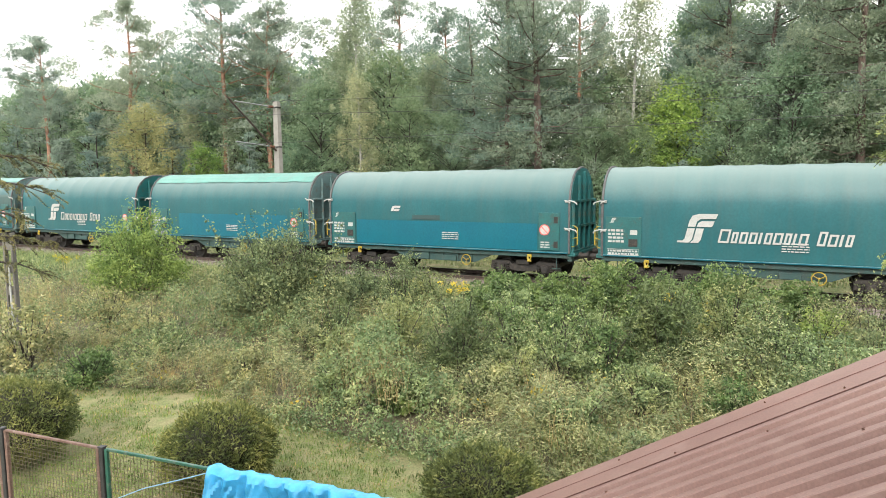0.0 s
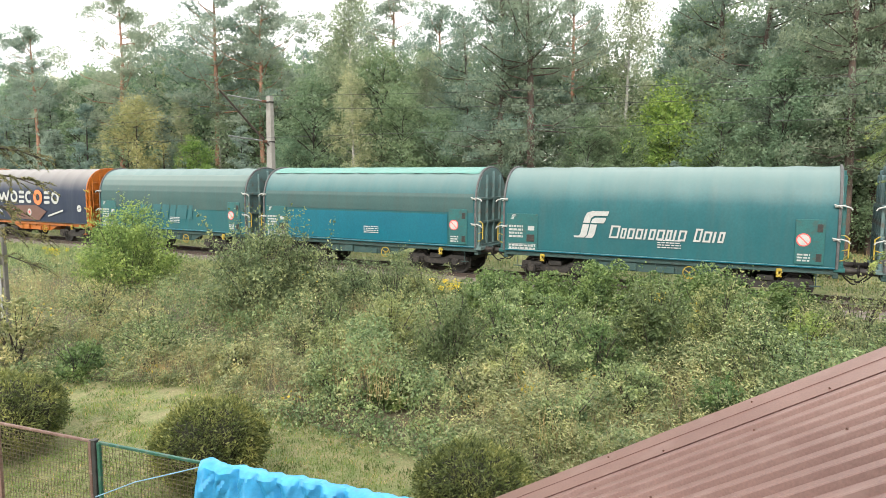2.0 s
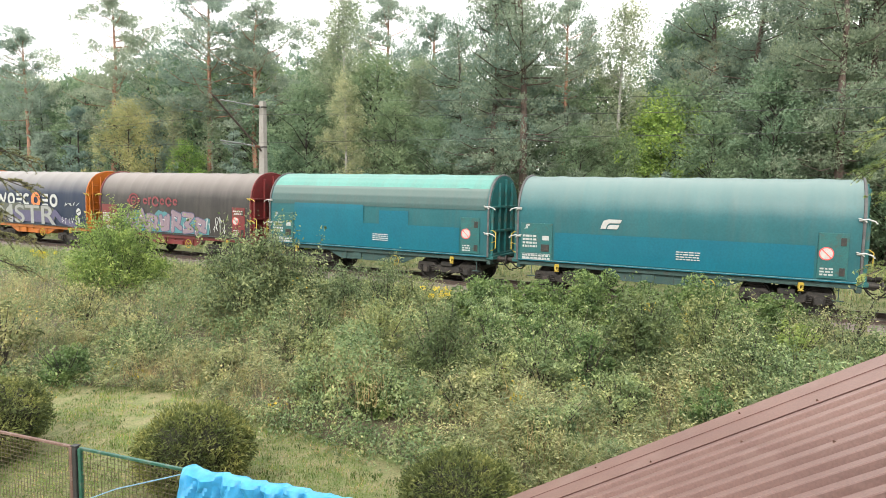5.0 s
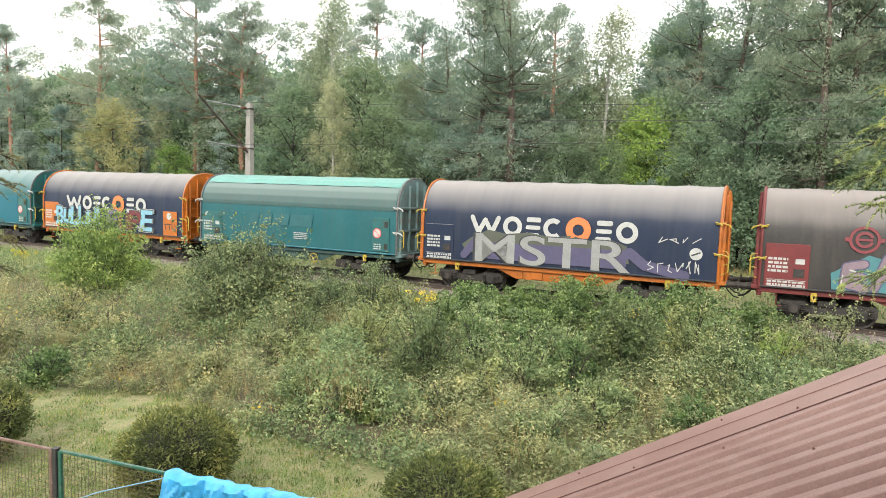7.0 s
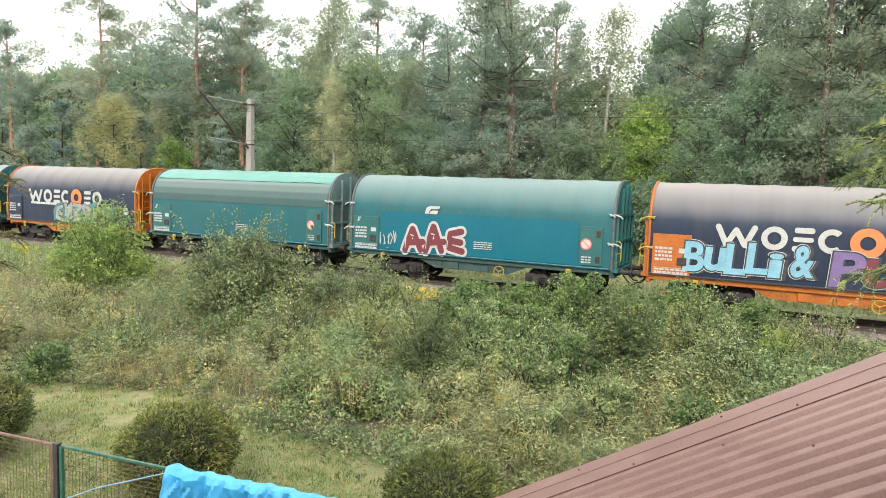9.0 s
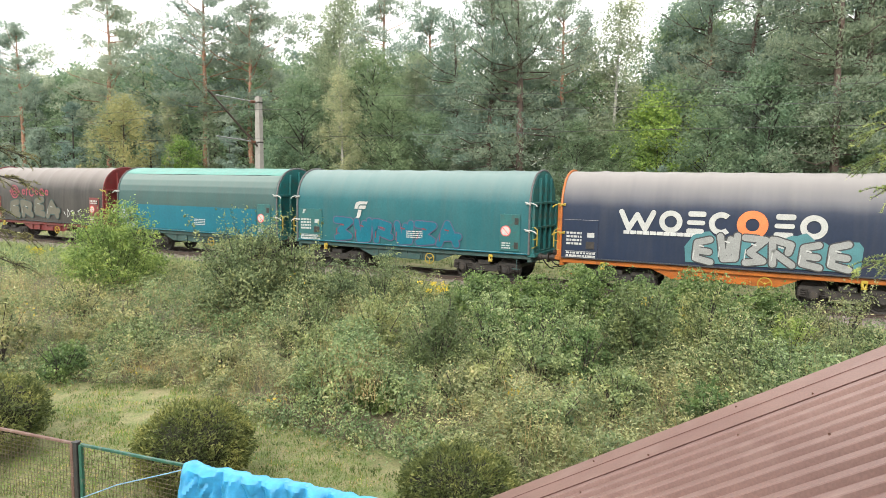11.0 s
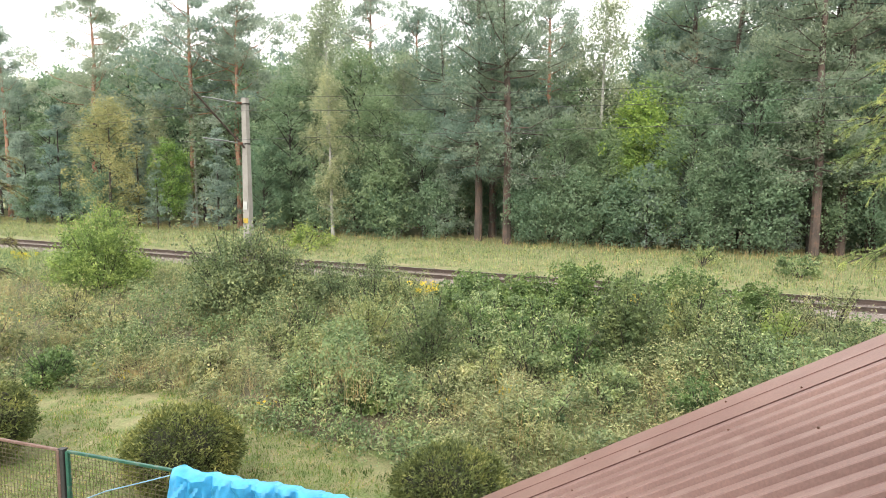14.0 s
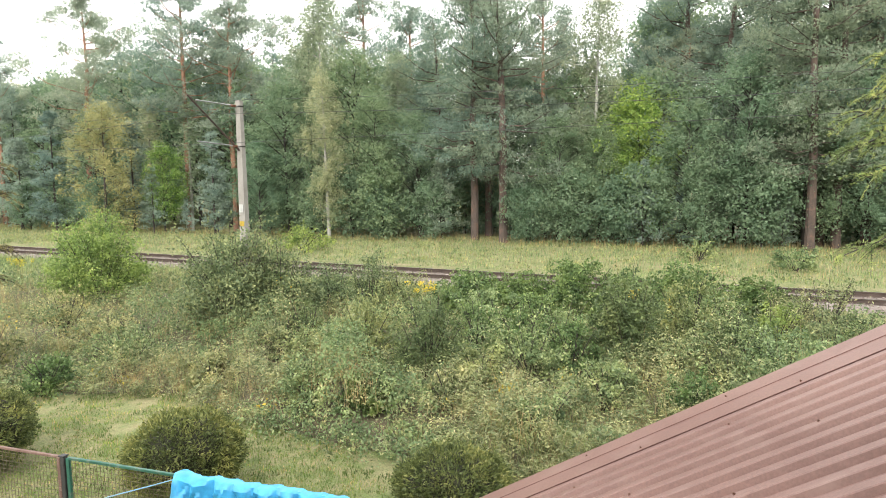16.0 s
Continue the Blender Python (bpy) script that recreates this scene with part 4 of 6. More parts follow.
mark(w, "graffiti_halo", "limepaint", [[(-3.5, 1.5), (2.6, 1.5), (2.5, 2.1), (2.0, 2.28), (1.2, 2.22), (0.6, 2.36), (-0.2, 2.26), (-1.0, 2.38), (-1.9, 2.28), (-2.6, 2.4), (-3.2, 2.15), (-3.7, 1.8)]], 0.014)
mark(w, "graffiti_backing", "violet", stroke([(-3.6, 1.4), (-3.1, 2.0), (-2.6, 1.5)], 0.3) + stroke([(2.2, 1.6), (2.6, 1.9), (3.1, 1.5), (4.4, 1.25)], 0.34) + [rounded(-2.7, 1.30, 2.5, 1.95, 0.15)], 0.018, "violet sprayed backing")
part("graffiti_letters_outline", words("MSTR", 1.62, M["darkmark"], -3.38, 1.16, 0.024, 1.52), w)
part("graffiti_letters", words("MSTR", 1.50, M["silver"], -3.28, 1.21, 0.030, 1.60), w, "fat silver sprayed letters")
mark(w, "tags", "offwhite", scrawl(rg, 3.5, 2.3, 4.9, 2.55, 4, 0.03) + scrawl(rg, 3.2, 1.3, 5.0, 1.75, 6, 0.03), 0.034)
TRAIN.append(teal_wagon("dull teal covered freight wagon with a mint roof strip", seed=12, wall="pale_steel", patches=(("mint", -H + .1, H - .1, 3.85, 4.25, 0.03), ("teal_grey", -H + .1, H - .1, 2.9, 3.85, 0.0))))
mark(TRAIN[-1], "painted_out_name", "greyteal", slant_bars(-2.4, 2.05, 0.5, [0.5, 0.7, 0.9, 1.2]), 0.006)
w = wagon("navy", "navy covered freight wagon with orange plates and sky-blue graffiti", seed=13, plate="orange_steel")
TRAIN.append(w)
round_word(w, -3.4, 2.2, 0.74)
sprayed(w, "BuLLi&", -4.25, 1.34, -0.5, 0.98, ("skyblue",))
sprayed(w, "PuPE", -0.05, 1.22, 3.35, 1.05, ("lilac", "maroon", "maroon", "skyblue"))
part("small_tag", words("BLACK", 0.16, M["offwhite"], 2.25, 1.42, 0.052, name="small_tag"), w)
part("small_tag", words("HAND", 0.16, M["offwhite"], 2.3, 1.25, 0.052, name="small_tag"), w)
op = part("orange_plate", Build().box((4.55, -1.452, 1.75), (0.95, 0.03, 1.2), bev=0.01).mesh("orange_plate", M["orange_steel"]), w)
part("orange_plate_writing", words("TTU", 0.42, M["darkmark"], 4.15, 1.45, 0.024), op)
mark(op, "plate_disc", "offwhite", [disc(4.5, 2.12, 0.17)], 0.024)
TRAIN.append(teal_wagon("teal covered freight wagon with maroon and white graffiti", seed=14, patches=(("teal_blue", -4.0, 4.2, 1.16, 2.75, 0.0),)))
mark(TRAIN[-1], "large_emblem", "offwhite", emblem_shapes(-2.2, 2.35, 0.7)[3:] + emblem_shapes(-2.2, 2.35, 0.7)[2:3], 0.012)
graffiti(TRAIN[-1], 41, -2.9, 1.3, -0.1, 0.95, 3, "maroon", "offwhite", "offwhite", None, 0.2)
mark(TRAIN[-1], "tags", "offwhite", scrawl(random.Random(8), -4.0, 1.4, -3.2, 2.0, 5, 0.04), 0.034)
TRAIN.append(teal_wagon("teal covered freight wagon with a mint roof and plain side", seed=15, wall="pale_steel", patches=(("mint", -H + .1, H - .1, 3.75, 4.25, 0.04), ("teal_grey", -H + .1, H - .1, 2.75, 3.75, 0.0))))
w = wagon("navy", "navy covered freight wagon with orange ends and cyan graffiti", seed=16)
TRAIN.append(w)
round_word(w, -3.4, 2.2, 0.74)
mark(w, "small_line", "palegrey", slant_bars(-3.2, 2.1, 0.12, [0.2] * 12, 0), 0.008)
graffiti(w, 51, -1.0, 1.35, 3.6, 0.85, 6, "silver", "darkmark", "offwhite", "cyanpaint")
TRAIN.append(teal_wagon("teal covered freight wagon with violet graffiti", seed=17))
mark(TRAIN[-1], "large_emblem", "offwhite", emblem_shapes(-2.6, 2.2, 0.7)[1:], 0.012)
graffiti(TRAIN[-1], 61, -3.4, 1.3, 2.6, 0.85, 6, "teal_blue", "violet", "fadedred")
TRAIN.append(teal_wagon("teal covered freight wagon with a bright blue lower sheet", seed=18, plate="teal", patches=(("mint", -H + .1, H - .1, 3.9, 4.25, 0.03), ("teal_grey", -H + .1, H - .1, 2.35, 3.9, 0.0), ("teal_blue", -4.0, 4.2, 1.16, 2.45, 0.0))))
w = wagon("umber", "grey-brown covered freight wagon with red ends, last of the train", seed=19)
TRAIN.append(w)
target(w, -2.6, 2.8, "pinkred")
graffiti(w, 71, -3.2, 1.5, 1.6, 0.85, 4, "olive", "shadowgrey", "silver")
mark(w, "tags", "offwhite", scrawl(random.Random(9), 2.0, 1.45, 3.6, 1.95, 5, 0.03), 0.034)
for w in TRAIN:
    if "grey-brown" in w["label"]:
        mark(w, "plate_print", "offwhite", bars(4.35, 2.4, 2, 0.07, 0.05, random.Random(3), 0.6), 0.036)


def motions():
    """The train runs through at an even speed; its wheels roll."""
    for i, w in enumerate(TRAIN):
        rows = []
        for t in (0.0, 16.0):
            p = plan(START - 12.04 * (i - 1) + SPEED * t, 0, RAIL)
            rows.append((t, pose(p.x, p.y, p.z, 0, 0, -TURN)))
        walk(w, rows)
        for curve in w.animation_data.action.layers[0].strips[0].channelbag(w.animation_data.action_slot).fcurves:
            for k in curve.keyframe_points:
                k.interpolation = "LINEAR"
    for k, x in enumerate((-0.9, 0.9)):
        first = CACHE[("wheel", k)]
        walk(first, [(f / 30, pose(x, 0, 0.46, 0, math.degrees(SPEED * f / 30 / 0.46) % 360, 0)) for f in range(0, 481)])
    for w, k in CACHE.get("more_wheels", []):
        w.animation_data_create()
        w.rotation_mode = "QUATERNION"
        src = CACHE[("wheel", k)].animation_data
        w.animation_data.action = src.action
        w.animation_data.action_slot = src.action_slot

# ---- trees ----
RNG = np.random.default_rng(11)


def leaves(c, size, aspect, rng, up=0.0, out=None):
    """Diamond leaves at points c (n, 3), as corner arrays (n * 4, 3)."""
    n = len(c)
    a = rng.normal(0, 1, (n, 3))
    if out is not None:
        a = a * 0.6 + out
    a /= np.linalg.norm(a, axis=1)[:, None] + 1e-9
    t = rng.normal(0, 1, (n, 3))
    if up:
        nn = np.array([0, 0, 1.0]) * up + rng.normal(0, 1, (n, 3))
        b = np.cross(nn, a)
    else:
        b = np.cross(t, a)
    b /= np.linalg.norm(b, axis=1)[:, None] + 1e-9
    s = size * rng.uniform(0.6, 1.3, (n, 1))
    p = np.stack([c - a * s, c + b * s * aspect, c + a * s, c - b * s * aspect], 1)
    return p.reshape(-1, 3)


def flakes(c, size, aspect, rng, up=0.0, out=None):
    """The same as three-cornered leaves, for what stands far off."""
    p = leaves(c, size, aspect, rng, up, out).reshape(-1, 4, 3)
    return p[:, (1, 2, 3)].reshape(-1, 3) * 1.0


def ball_points(centre, r, n, rng, flat=1.0, shell=0.5):
    d = rng.normal(0, 1, (n, 3))
    d /= np.linalg.norm(d, axis=1)[:, None]
    k = rng.uniform(shell ** 3, 1, (n, 1)) ** (1 / 3)
    return np.asarray(centre) + d * k * r * np.array([1, 1, flat]), d


def tree_meshes(kind, seed, far):
    """Trunk and crown meshes of one tree; far ones have fewer, larger leaves."""
    rng = np.random.default_rng(seed)
    few, big = (0.21, 1.5) if kind == "low" else (0.14, 1.9) if far else (0.5, 1.15)
    t, V = Build(), []
    if kind in ("pine", "lowpine"):
        h = rng.uniform(17, 20)
        bend = rng.normal(0, 0.3, (8, 2)).cumsum(0) * 0.5
        axis = [Vector((bend[i][0] * i / 8, bend[i][1] * i / 8, h * i / 7 * 0.95)) for i in range(8)]
        t.tube(axis, [0.25, 0.22, 0.20, 0.175, 0.15, 0.12, 0.08, 0.03], 9)
        low = rng.uniform(0.40, 0.55) if kind == "pine" else rng.uniform(0.15, 0.23)
        nl = 30 if kind == "pine" else 54
        for k in range(nl):
            f = low + (1 - low) * (k + rng.uniform(0, 1)) / nl
            i = min(6, int(f * 7))
            p = axis[i].lerp(axis[i + 1], f * 7 - i) if f < 1 else axis[-1]
            a = rng.uniform(0, math.tau)
            q = (f - low) / (1 - low)
            L = (0.9 + (3.9 if kind == "pine" else 3.0) * math.sin(min(1, q * 0.9 + 0.22) * math.pi) ** 0.7) * rng.uniform(0.45, 1.2)
            rise = rng.uniform(0.05, 0.35) + 0.5 * q - (0.22 * (1 - q) if kind == "lowpine" else 0)
            e = p + Vector((math.cos(a) * L, math.sin(a) * L, L * rise))
            mid = p.lerp(e, 0.5) + Vector((0, 0, -0.10 * L))
            t.tube([p, mid, e], [0.045, 0.03, 0.01], 5, False)
            for j in range(4 + int(L * 1.7)):
                g = rng.uniform(0.35 if kind == "pine" else 0.12, 1.08)
                c = p.lerp(e, g) + Vector(rng.normal(0, 0.20 + 0.13 * L, 3) * np.array([1, 1, 0.45]))
                R = rng.uniform(0.35, 0.75)
                pts, d = ball_points(c, R, int((225 if kind == "pine" else 138) * few), rng, 0.55, 0.1)
                V.append(flakes(pts, (0.14 if kind == "pine" else 0.125) * big, 0.24, rng, 0, d * 0.7 + np.array([0, 0, 0.6])))
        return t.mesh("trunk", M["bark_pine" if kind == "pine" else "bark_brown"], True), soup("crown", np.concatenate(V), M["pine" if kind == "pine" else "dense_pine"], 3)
    if kind == "youngpine":
        h = rng.uniform(8, 12)
        t.tube([(0, 0, 0), (0.05, 0, h * 0.5), (0, 0.05, h)], [0.14, 0.09, 0.02], 7)
        for k in range(70):
            f = rng.uniform(0.06, 1.0)
            a = rng.uniform(0, math.tau)
            L = (0.35 + 2.3 * (1 - f) ** 0.8) * rng.uniform(0.7, 1.1)
            p = Vector((0, 0, h * f))
            e = p + Vector((math.cos(a) * L, math.sin(a) * L, L * 0.25))
            t.tube([p, e], [0.025, 0.008], 4, False)
            for j in range(3):
                c = p.lerp(e, rng.uniform(0.35, 1.0))
                pts, d = ball_points(c, rng.uniform(0.3, 0.55), int(70 * few), rng, 0.6, 0.2)
                V.append(flakes(pts, 0.18 * big, 0.28, rng, 0, d + np.array([0, 0, 0.6])))
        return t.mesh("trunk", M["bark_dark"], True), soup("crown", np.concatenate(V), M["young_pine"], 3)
    birchy = kind in ("birch", "goldbirch")
    h = {"birch": 13.5, "goldbirch": 8.5, "oak": 10.5, "maple": 8.5, "low": 4.5}[kind] * rng.uniform(0.9, 1.1)
    wide = {"birch": 1.9, "goldbirch": 2.5, "oak": 3.1, "maple": 2.3, "low": 2.0}[kind]
    low = {"birch": 0.12, "goldbirch": 0.05, "oak": 0.10, "maple": 0.15, "low": 0.05}[kind]
    lean = rng.normal(0, 0.25, 2)
    axis = [Vector((lean[0] * f, lean[1] * f, h * f)) for f in (0, 0.25, 0.5, 0.75, 0.97)]
    r0 = 0.012 * h
    t.tube(axis, [r0, r0 * 0.8, r0 * 0.55, r0 * 0.3, 0.015], 8)
    nb = {"birch": 48, "goldbirch": 46, "oak": 60, "maple": 44, "low": 34}[kind]
    for k in range(nb):
        f = low + (1 - low) * (k + 0.5) / nb
        i = min(3, int(f * 4))
        p = axis[i].lerp(axis[i + 1], f * 4 - i)
        a = rng.uniform(0, math.tau)
        prof = math.sin(min(1, (f - low) / (1 - low) * 0.85 + 0.15) * math.pi) ** 0.6
        L = max(0.3, wide * prof * rng.uniform(0.5, 1.15))
        e = p + Vector((math.cos(a) * L, math.sin(a) * L, L * (0.35 if not birchy else 0.15)))
        t.tube([p - Vector((0, 0, 0.25 * L)), p.lerp(e, 0.5), e], [r0 * (0.16 if birchy else 0.3), r0 * (0.1 if birchy else 0.18), 0.008], 5, False)
        for j in range(5 if kind not in ("birch", "maple") else 6 if kind == "birch" else 4):
            c = p.lerp(e, rng.uniform(0.35, 1.08)) + Vector(rng.normal(0, 0.36, 3))
            R = rng.uniform(0.3, 0.95) * (1.0 if not birchy else 0.75)
            pts, d = ball_points(c, R, int(140 * few), rng, 0.8 if not birchy else 1.35, 0.3)
            V.append(flakes(pts, (0.088 if not birchy else 0.075) * big, 0.6, rng, 0.6))
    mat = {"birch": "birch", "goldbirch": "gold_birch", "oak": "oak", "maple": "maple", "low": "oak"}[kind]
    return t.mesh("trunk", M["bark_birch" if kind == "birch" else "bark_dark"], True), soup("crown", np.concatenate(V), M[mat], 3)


LABEL = {"lowpine": ("tall dense pine with a dark trunk", "pine tree"), "pine": ("tall Scots pine with orange-brown bark", "pine tree"), "youngpine": ("young bluish-green pine branched to the ground", "pine tree"), "birch": ("slender birch with pale bark and light leaves", "birch tree"), "goldbirch": ("small birch with yellowing leaves at the forest edge", "birch tree"), "oak": ("dense dark-green broadleaf tree of the forest edge", "tree"), "maple": ("lime-green young maple at the forest edge", "tree"), "low": ("low leafy shrub under the forest edge", "shrub")}


def tree(kind, x, y, size=1.0, variant=0, turn=0.0, far=False):
    v = variant % (4 if kind in ("pine", "lowpine", "oak", "birch", "youngpine") else 2)
    if (kind, v, far) not in CACHE:
        CACHE[(kind, v, far)] = tree_meshes(kind, 100 + 17 * v + len(kind) * 7, far)
    tm, cm = CACHE[(kind, v, far)]
    lab, cat = LABEL[kind]
    nm = {"lowpine": "pine_tree", "pine": "pine_tree", "youngpine": "young_pine", "birch": "birch_tree", "goldbirch": "birch_tree", "oak": "broadleaf_tree", "maple": "maple_tree", "low": "shrub"}[kind]
    ob = thing(nm, lab, cat, pose(x, y, ground_z(x, y) - 0.05, 0, 0, turn), "trees of the forest")
    ob.scale = (size, size, size)
    part("trunk", tm, ob)
    part("crown", cm, ob)
    return ob


# trees that stand out: kind, bearing, row distance from the track, height
TALL = {"lowpine": 18.0, "pine": 18.0, "youngpine": 10.0, "birch": 13.5, "goldbirch": 8.5, "oak": 10.5, "maple": 8.5, "low": 4.5}
for i, (kind, b, l, h) in enumerate((
        ("pine", -25.4, 15, 20.0), ("pine", -18.4, 16, 20.5), ("pine", -14.8, 17, 20.0), ("pine", -31, 15, 17.5), ("goldbirch", -24.5, 10.5, 9.6), ("birch", -7.4, 18, 19.5), ("birch", -7.2, 12.5, 11.2), ("oak", -10.5, 15, 12.0),
        ("pine", -3.6, 28, 21.0), ("pine", 0.2, 24, 17.5), ("lowpine", 5.4, 14.6, 19.5), ("lowpine", 7.9, 14.0, 20.5), ("lowpine", 31.9, 14.6, 19.0), ("lowpine", 33.6, 16.5, 19.0), ("birch", 15.4, 18, 15.5), ("maple", 19.4, 17.2, 9.6), ("maple", 18.0, 16.2, 6.6), ("low", 19.6, 14.6, 4.6), ("low", 17.4, 14.6, 3.6),
        ("oak", 22.8, 15.0, 8.6), ("oak", 27.4, 15.5, 10.2), ("oak", 31.5, 16.5, 10.0), ("oak", 35.5, 17, 10.5), ("lowpine", 22.6, 24, 20.5), ("lowpine", 20.8, 26, 17.0), ("oak", 20.6, 29, 16.5), ("oak", 22.8, 28, 18.0), ("low", 33.0, 20, 5.0), ("low", 35.0, 19.5, 5.0), ("low", 31.2, 20, 5.0), ("low", 29.5, 19.5, 4.6), ("low", 37.0, 19.0, 5.0), ("low", 6.6, 19.5, 4.6), ("low", 4.6, 19.5, 4.6), ("low", 8.8, 19.0, 4.0), ("lowpine", 25.6, 21, 19.5), ("lowpine", 28.6, 22, 19.0), ("lowpine", 32.5, 18, 19.5), ("lowpine", 35.5, 17.5, 20.0), ("pine", 38.5, 20, 19.0),
        ("lowpine", 2.6, 19, 17.0), ("pine", 11.4, 20, 16.5), ("lowpine", 6.6, 18, 18.5), ("oak", 0.6, 15.5, 9.0), ("oak", -3.0, 15, 9.5), ("oak", 12.5, 15.5, 7.5), ("oak", 16, 16, 7.2), ("birch", -1.4, 18, 13.0), ("maple", -20.3, 13.2, 6.6), ("oak", -8.6, 20, 14.5), ("oak", -5.0, 19, 14.0), ("oak", -1.6, 21, 14.5), ("youngpine", -27.8, 12.0, 9.0), ("low", -5.2, 14.2, 4.6), ("low", -2.6, 13.8, 3.4), ("low", 10.2, 14.4, 3.4), ("low", 13.6, 14.2, 4.0), ("low", 24.6, 14.2, 4.2), ("low", 28.6, 14.2, 4.2), ("youngpine", -30, 11.5, 9.5), ("youngpine", -22.5, 13.5, 8.0), ("youngpine", -16.5, 12.5, 7.5), ("oak", -13.0, 12.5, 7.0), ("youngpine", 2.6, 14.5, 6.5), ("birch", 12.9, 24, 15.0))):
    p = bearing(b, l)
    tree(kind, p.x, p.y, h / TALL[kind], i, i * 67)

_r = random.Random(5)
# the forest behind, in rows
for row, (l0, step, kinds, lo, hi) in enumerate((
        (14.8, 3.4, ("low", "low", "youngpine", "low"), 2.6, 5.0),
        (19, 3.6, ("oak", "youngpine", "oak", "birch", "youngpine"), 8.0, 12.0),
        (23.5, 3.8, ("youngpine", "oak", "birch", "oak", "pine"), 11.5, 14.5),
        (28.5, 4.6, ("oak", "birch", "pine", "oak"), 13.0, 16.0),
        (35, 5.4, ("pine", "oak", "birch"), 14.5, 17.5),
        (43, 3.6, ("lowpine", "youngpine", "oak"), 15.5, 18.0))):
    s = -66 - row * 4
    while s < 36 + row * 5:
        p = plan(s + _r.uniform(-1, 1), l0 + _r.uniform(-1.5, 1.5) - (2.5 if s < -25 else 0))
        k = _r.choice(kinds)
        if row == 5 and math.degrees(math.atan2(p.x, p.y)) > -8:
            break
        bd = math.degrees(math.atan2(p.x, p.y))
        if row == 0 and min(abs(bd - q) for q in (5.4, 7.9, 32.2, 34.0, -0.6)) < 1.5:
            s += 1.5
            continue
        low = 0.76 if 11 < bd < 20 else 0.84 if -6.5 < bd < 0.5 else 1.10 if bd < -12 else 1.0
        tree(k, p.x, p.y, (low if row > 1 else 1) * _r.uniform(lo, hi) / TALL[k], _r.randint(0, 9), _r.uniform(0, 360), True)
        s += step * _r.uniform(0.75, 1.25)

# ---- plants between the garden and the track ----
EDGE = [(-30, 15.0), (-12, 13.6), (-8.3, 13.0), (-4.8, 12.7), (-2.6, 10.9), (-1.2, 9.9), (1.1, 8.7), (3.5, 8.0), (8, 7.6), (30, 7.0)]


def edge_y(x):
    for (x0, y0), (x1, y1) in zip(EDGE, EDGE[1:]):
        if x <= x1:
            return y0 + (y1 - y0) * (x - x0) / (x1 - x0)
    return EDGE[-1][1]


def weed_height(x, y):
    """Height of the wild growth, lower towards the lawn and the track."""
    s, l = to_plan(x, y)
    d = y - edge_y(x)
    if d < 0 or l > -2.6:
        return 0.0
    h = 0.42 + 1.05 * noise.noise((x * 0.45, y * 0.45, 5)) + 1.15 * noise.noise((x * 1.05, y * 1.05, 9))
    h = 0.24 + 0.95 * max(0.0, h) * smooth(0, 1.0, d) * (1.0 if x > -2 else 0.85)
    h += 0.30 * smooth(2, 5, x) * smooth(0.2, 1.5, d)
    h *= 0.12 + 0.88 * smooth(-3.2, -6.5, l)
    if x > 0.5:
        h *= 1 - 0.5 * smooth(14.5, 16.5, y)
    if x > 8:
        h *= 1 - 0.4 * smooth(8, 10, x)
    return h


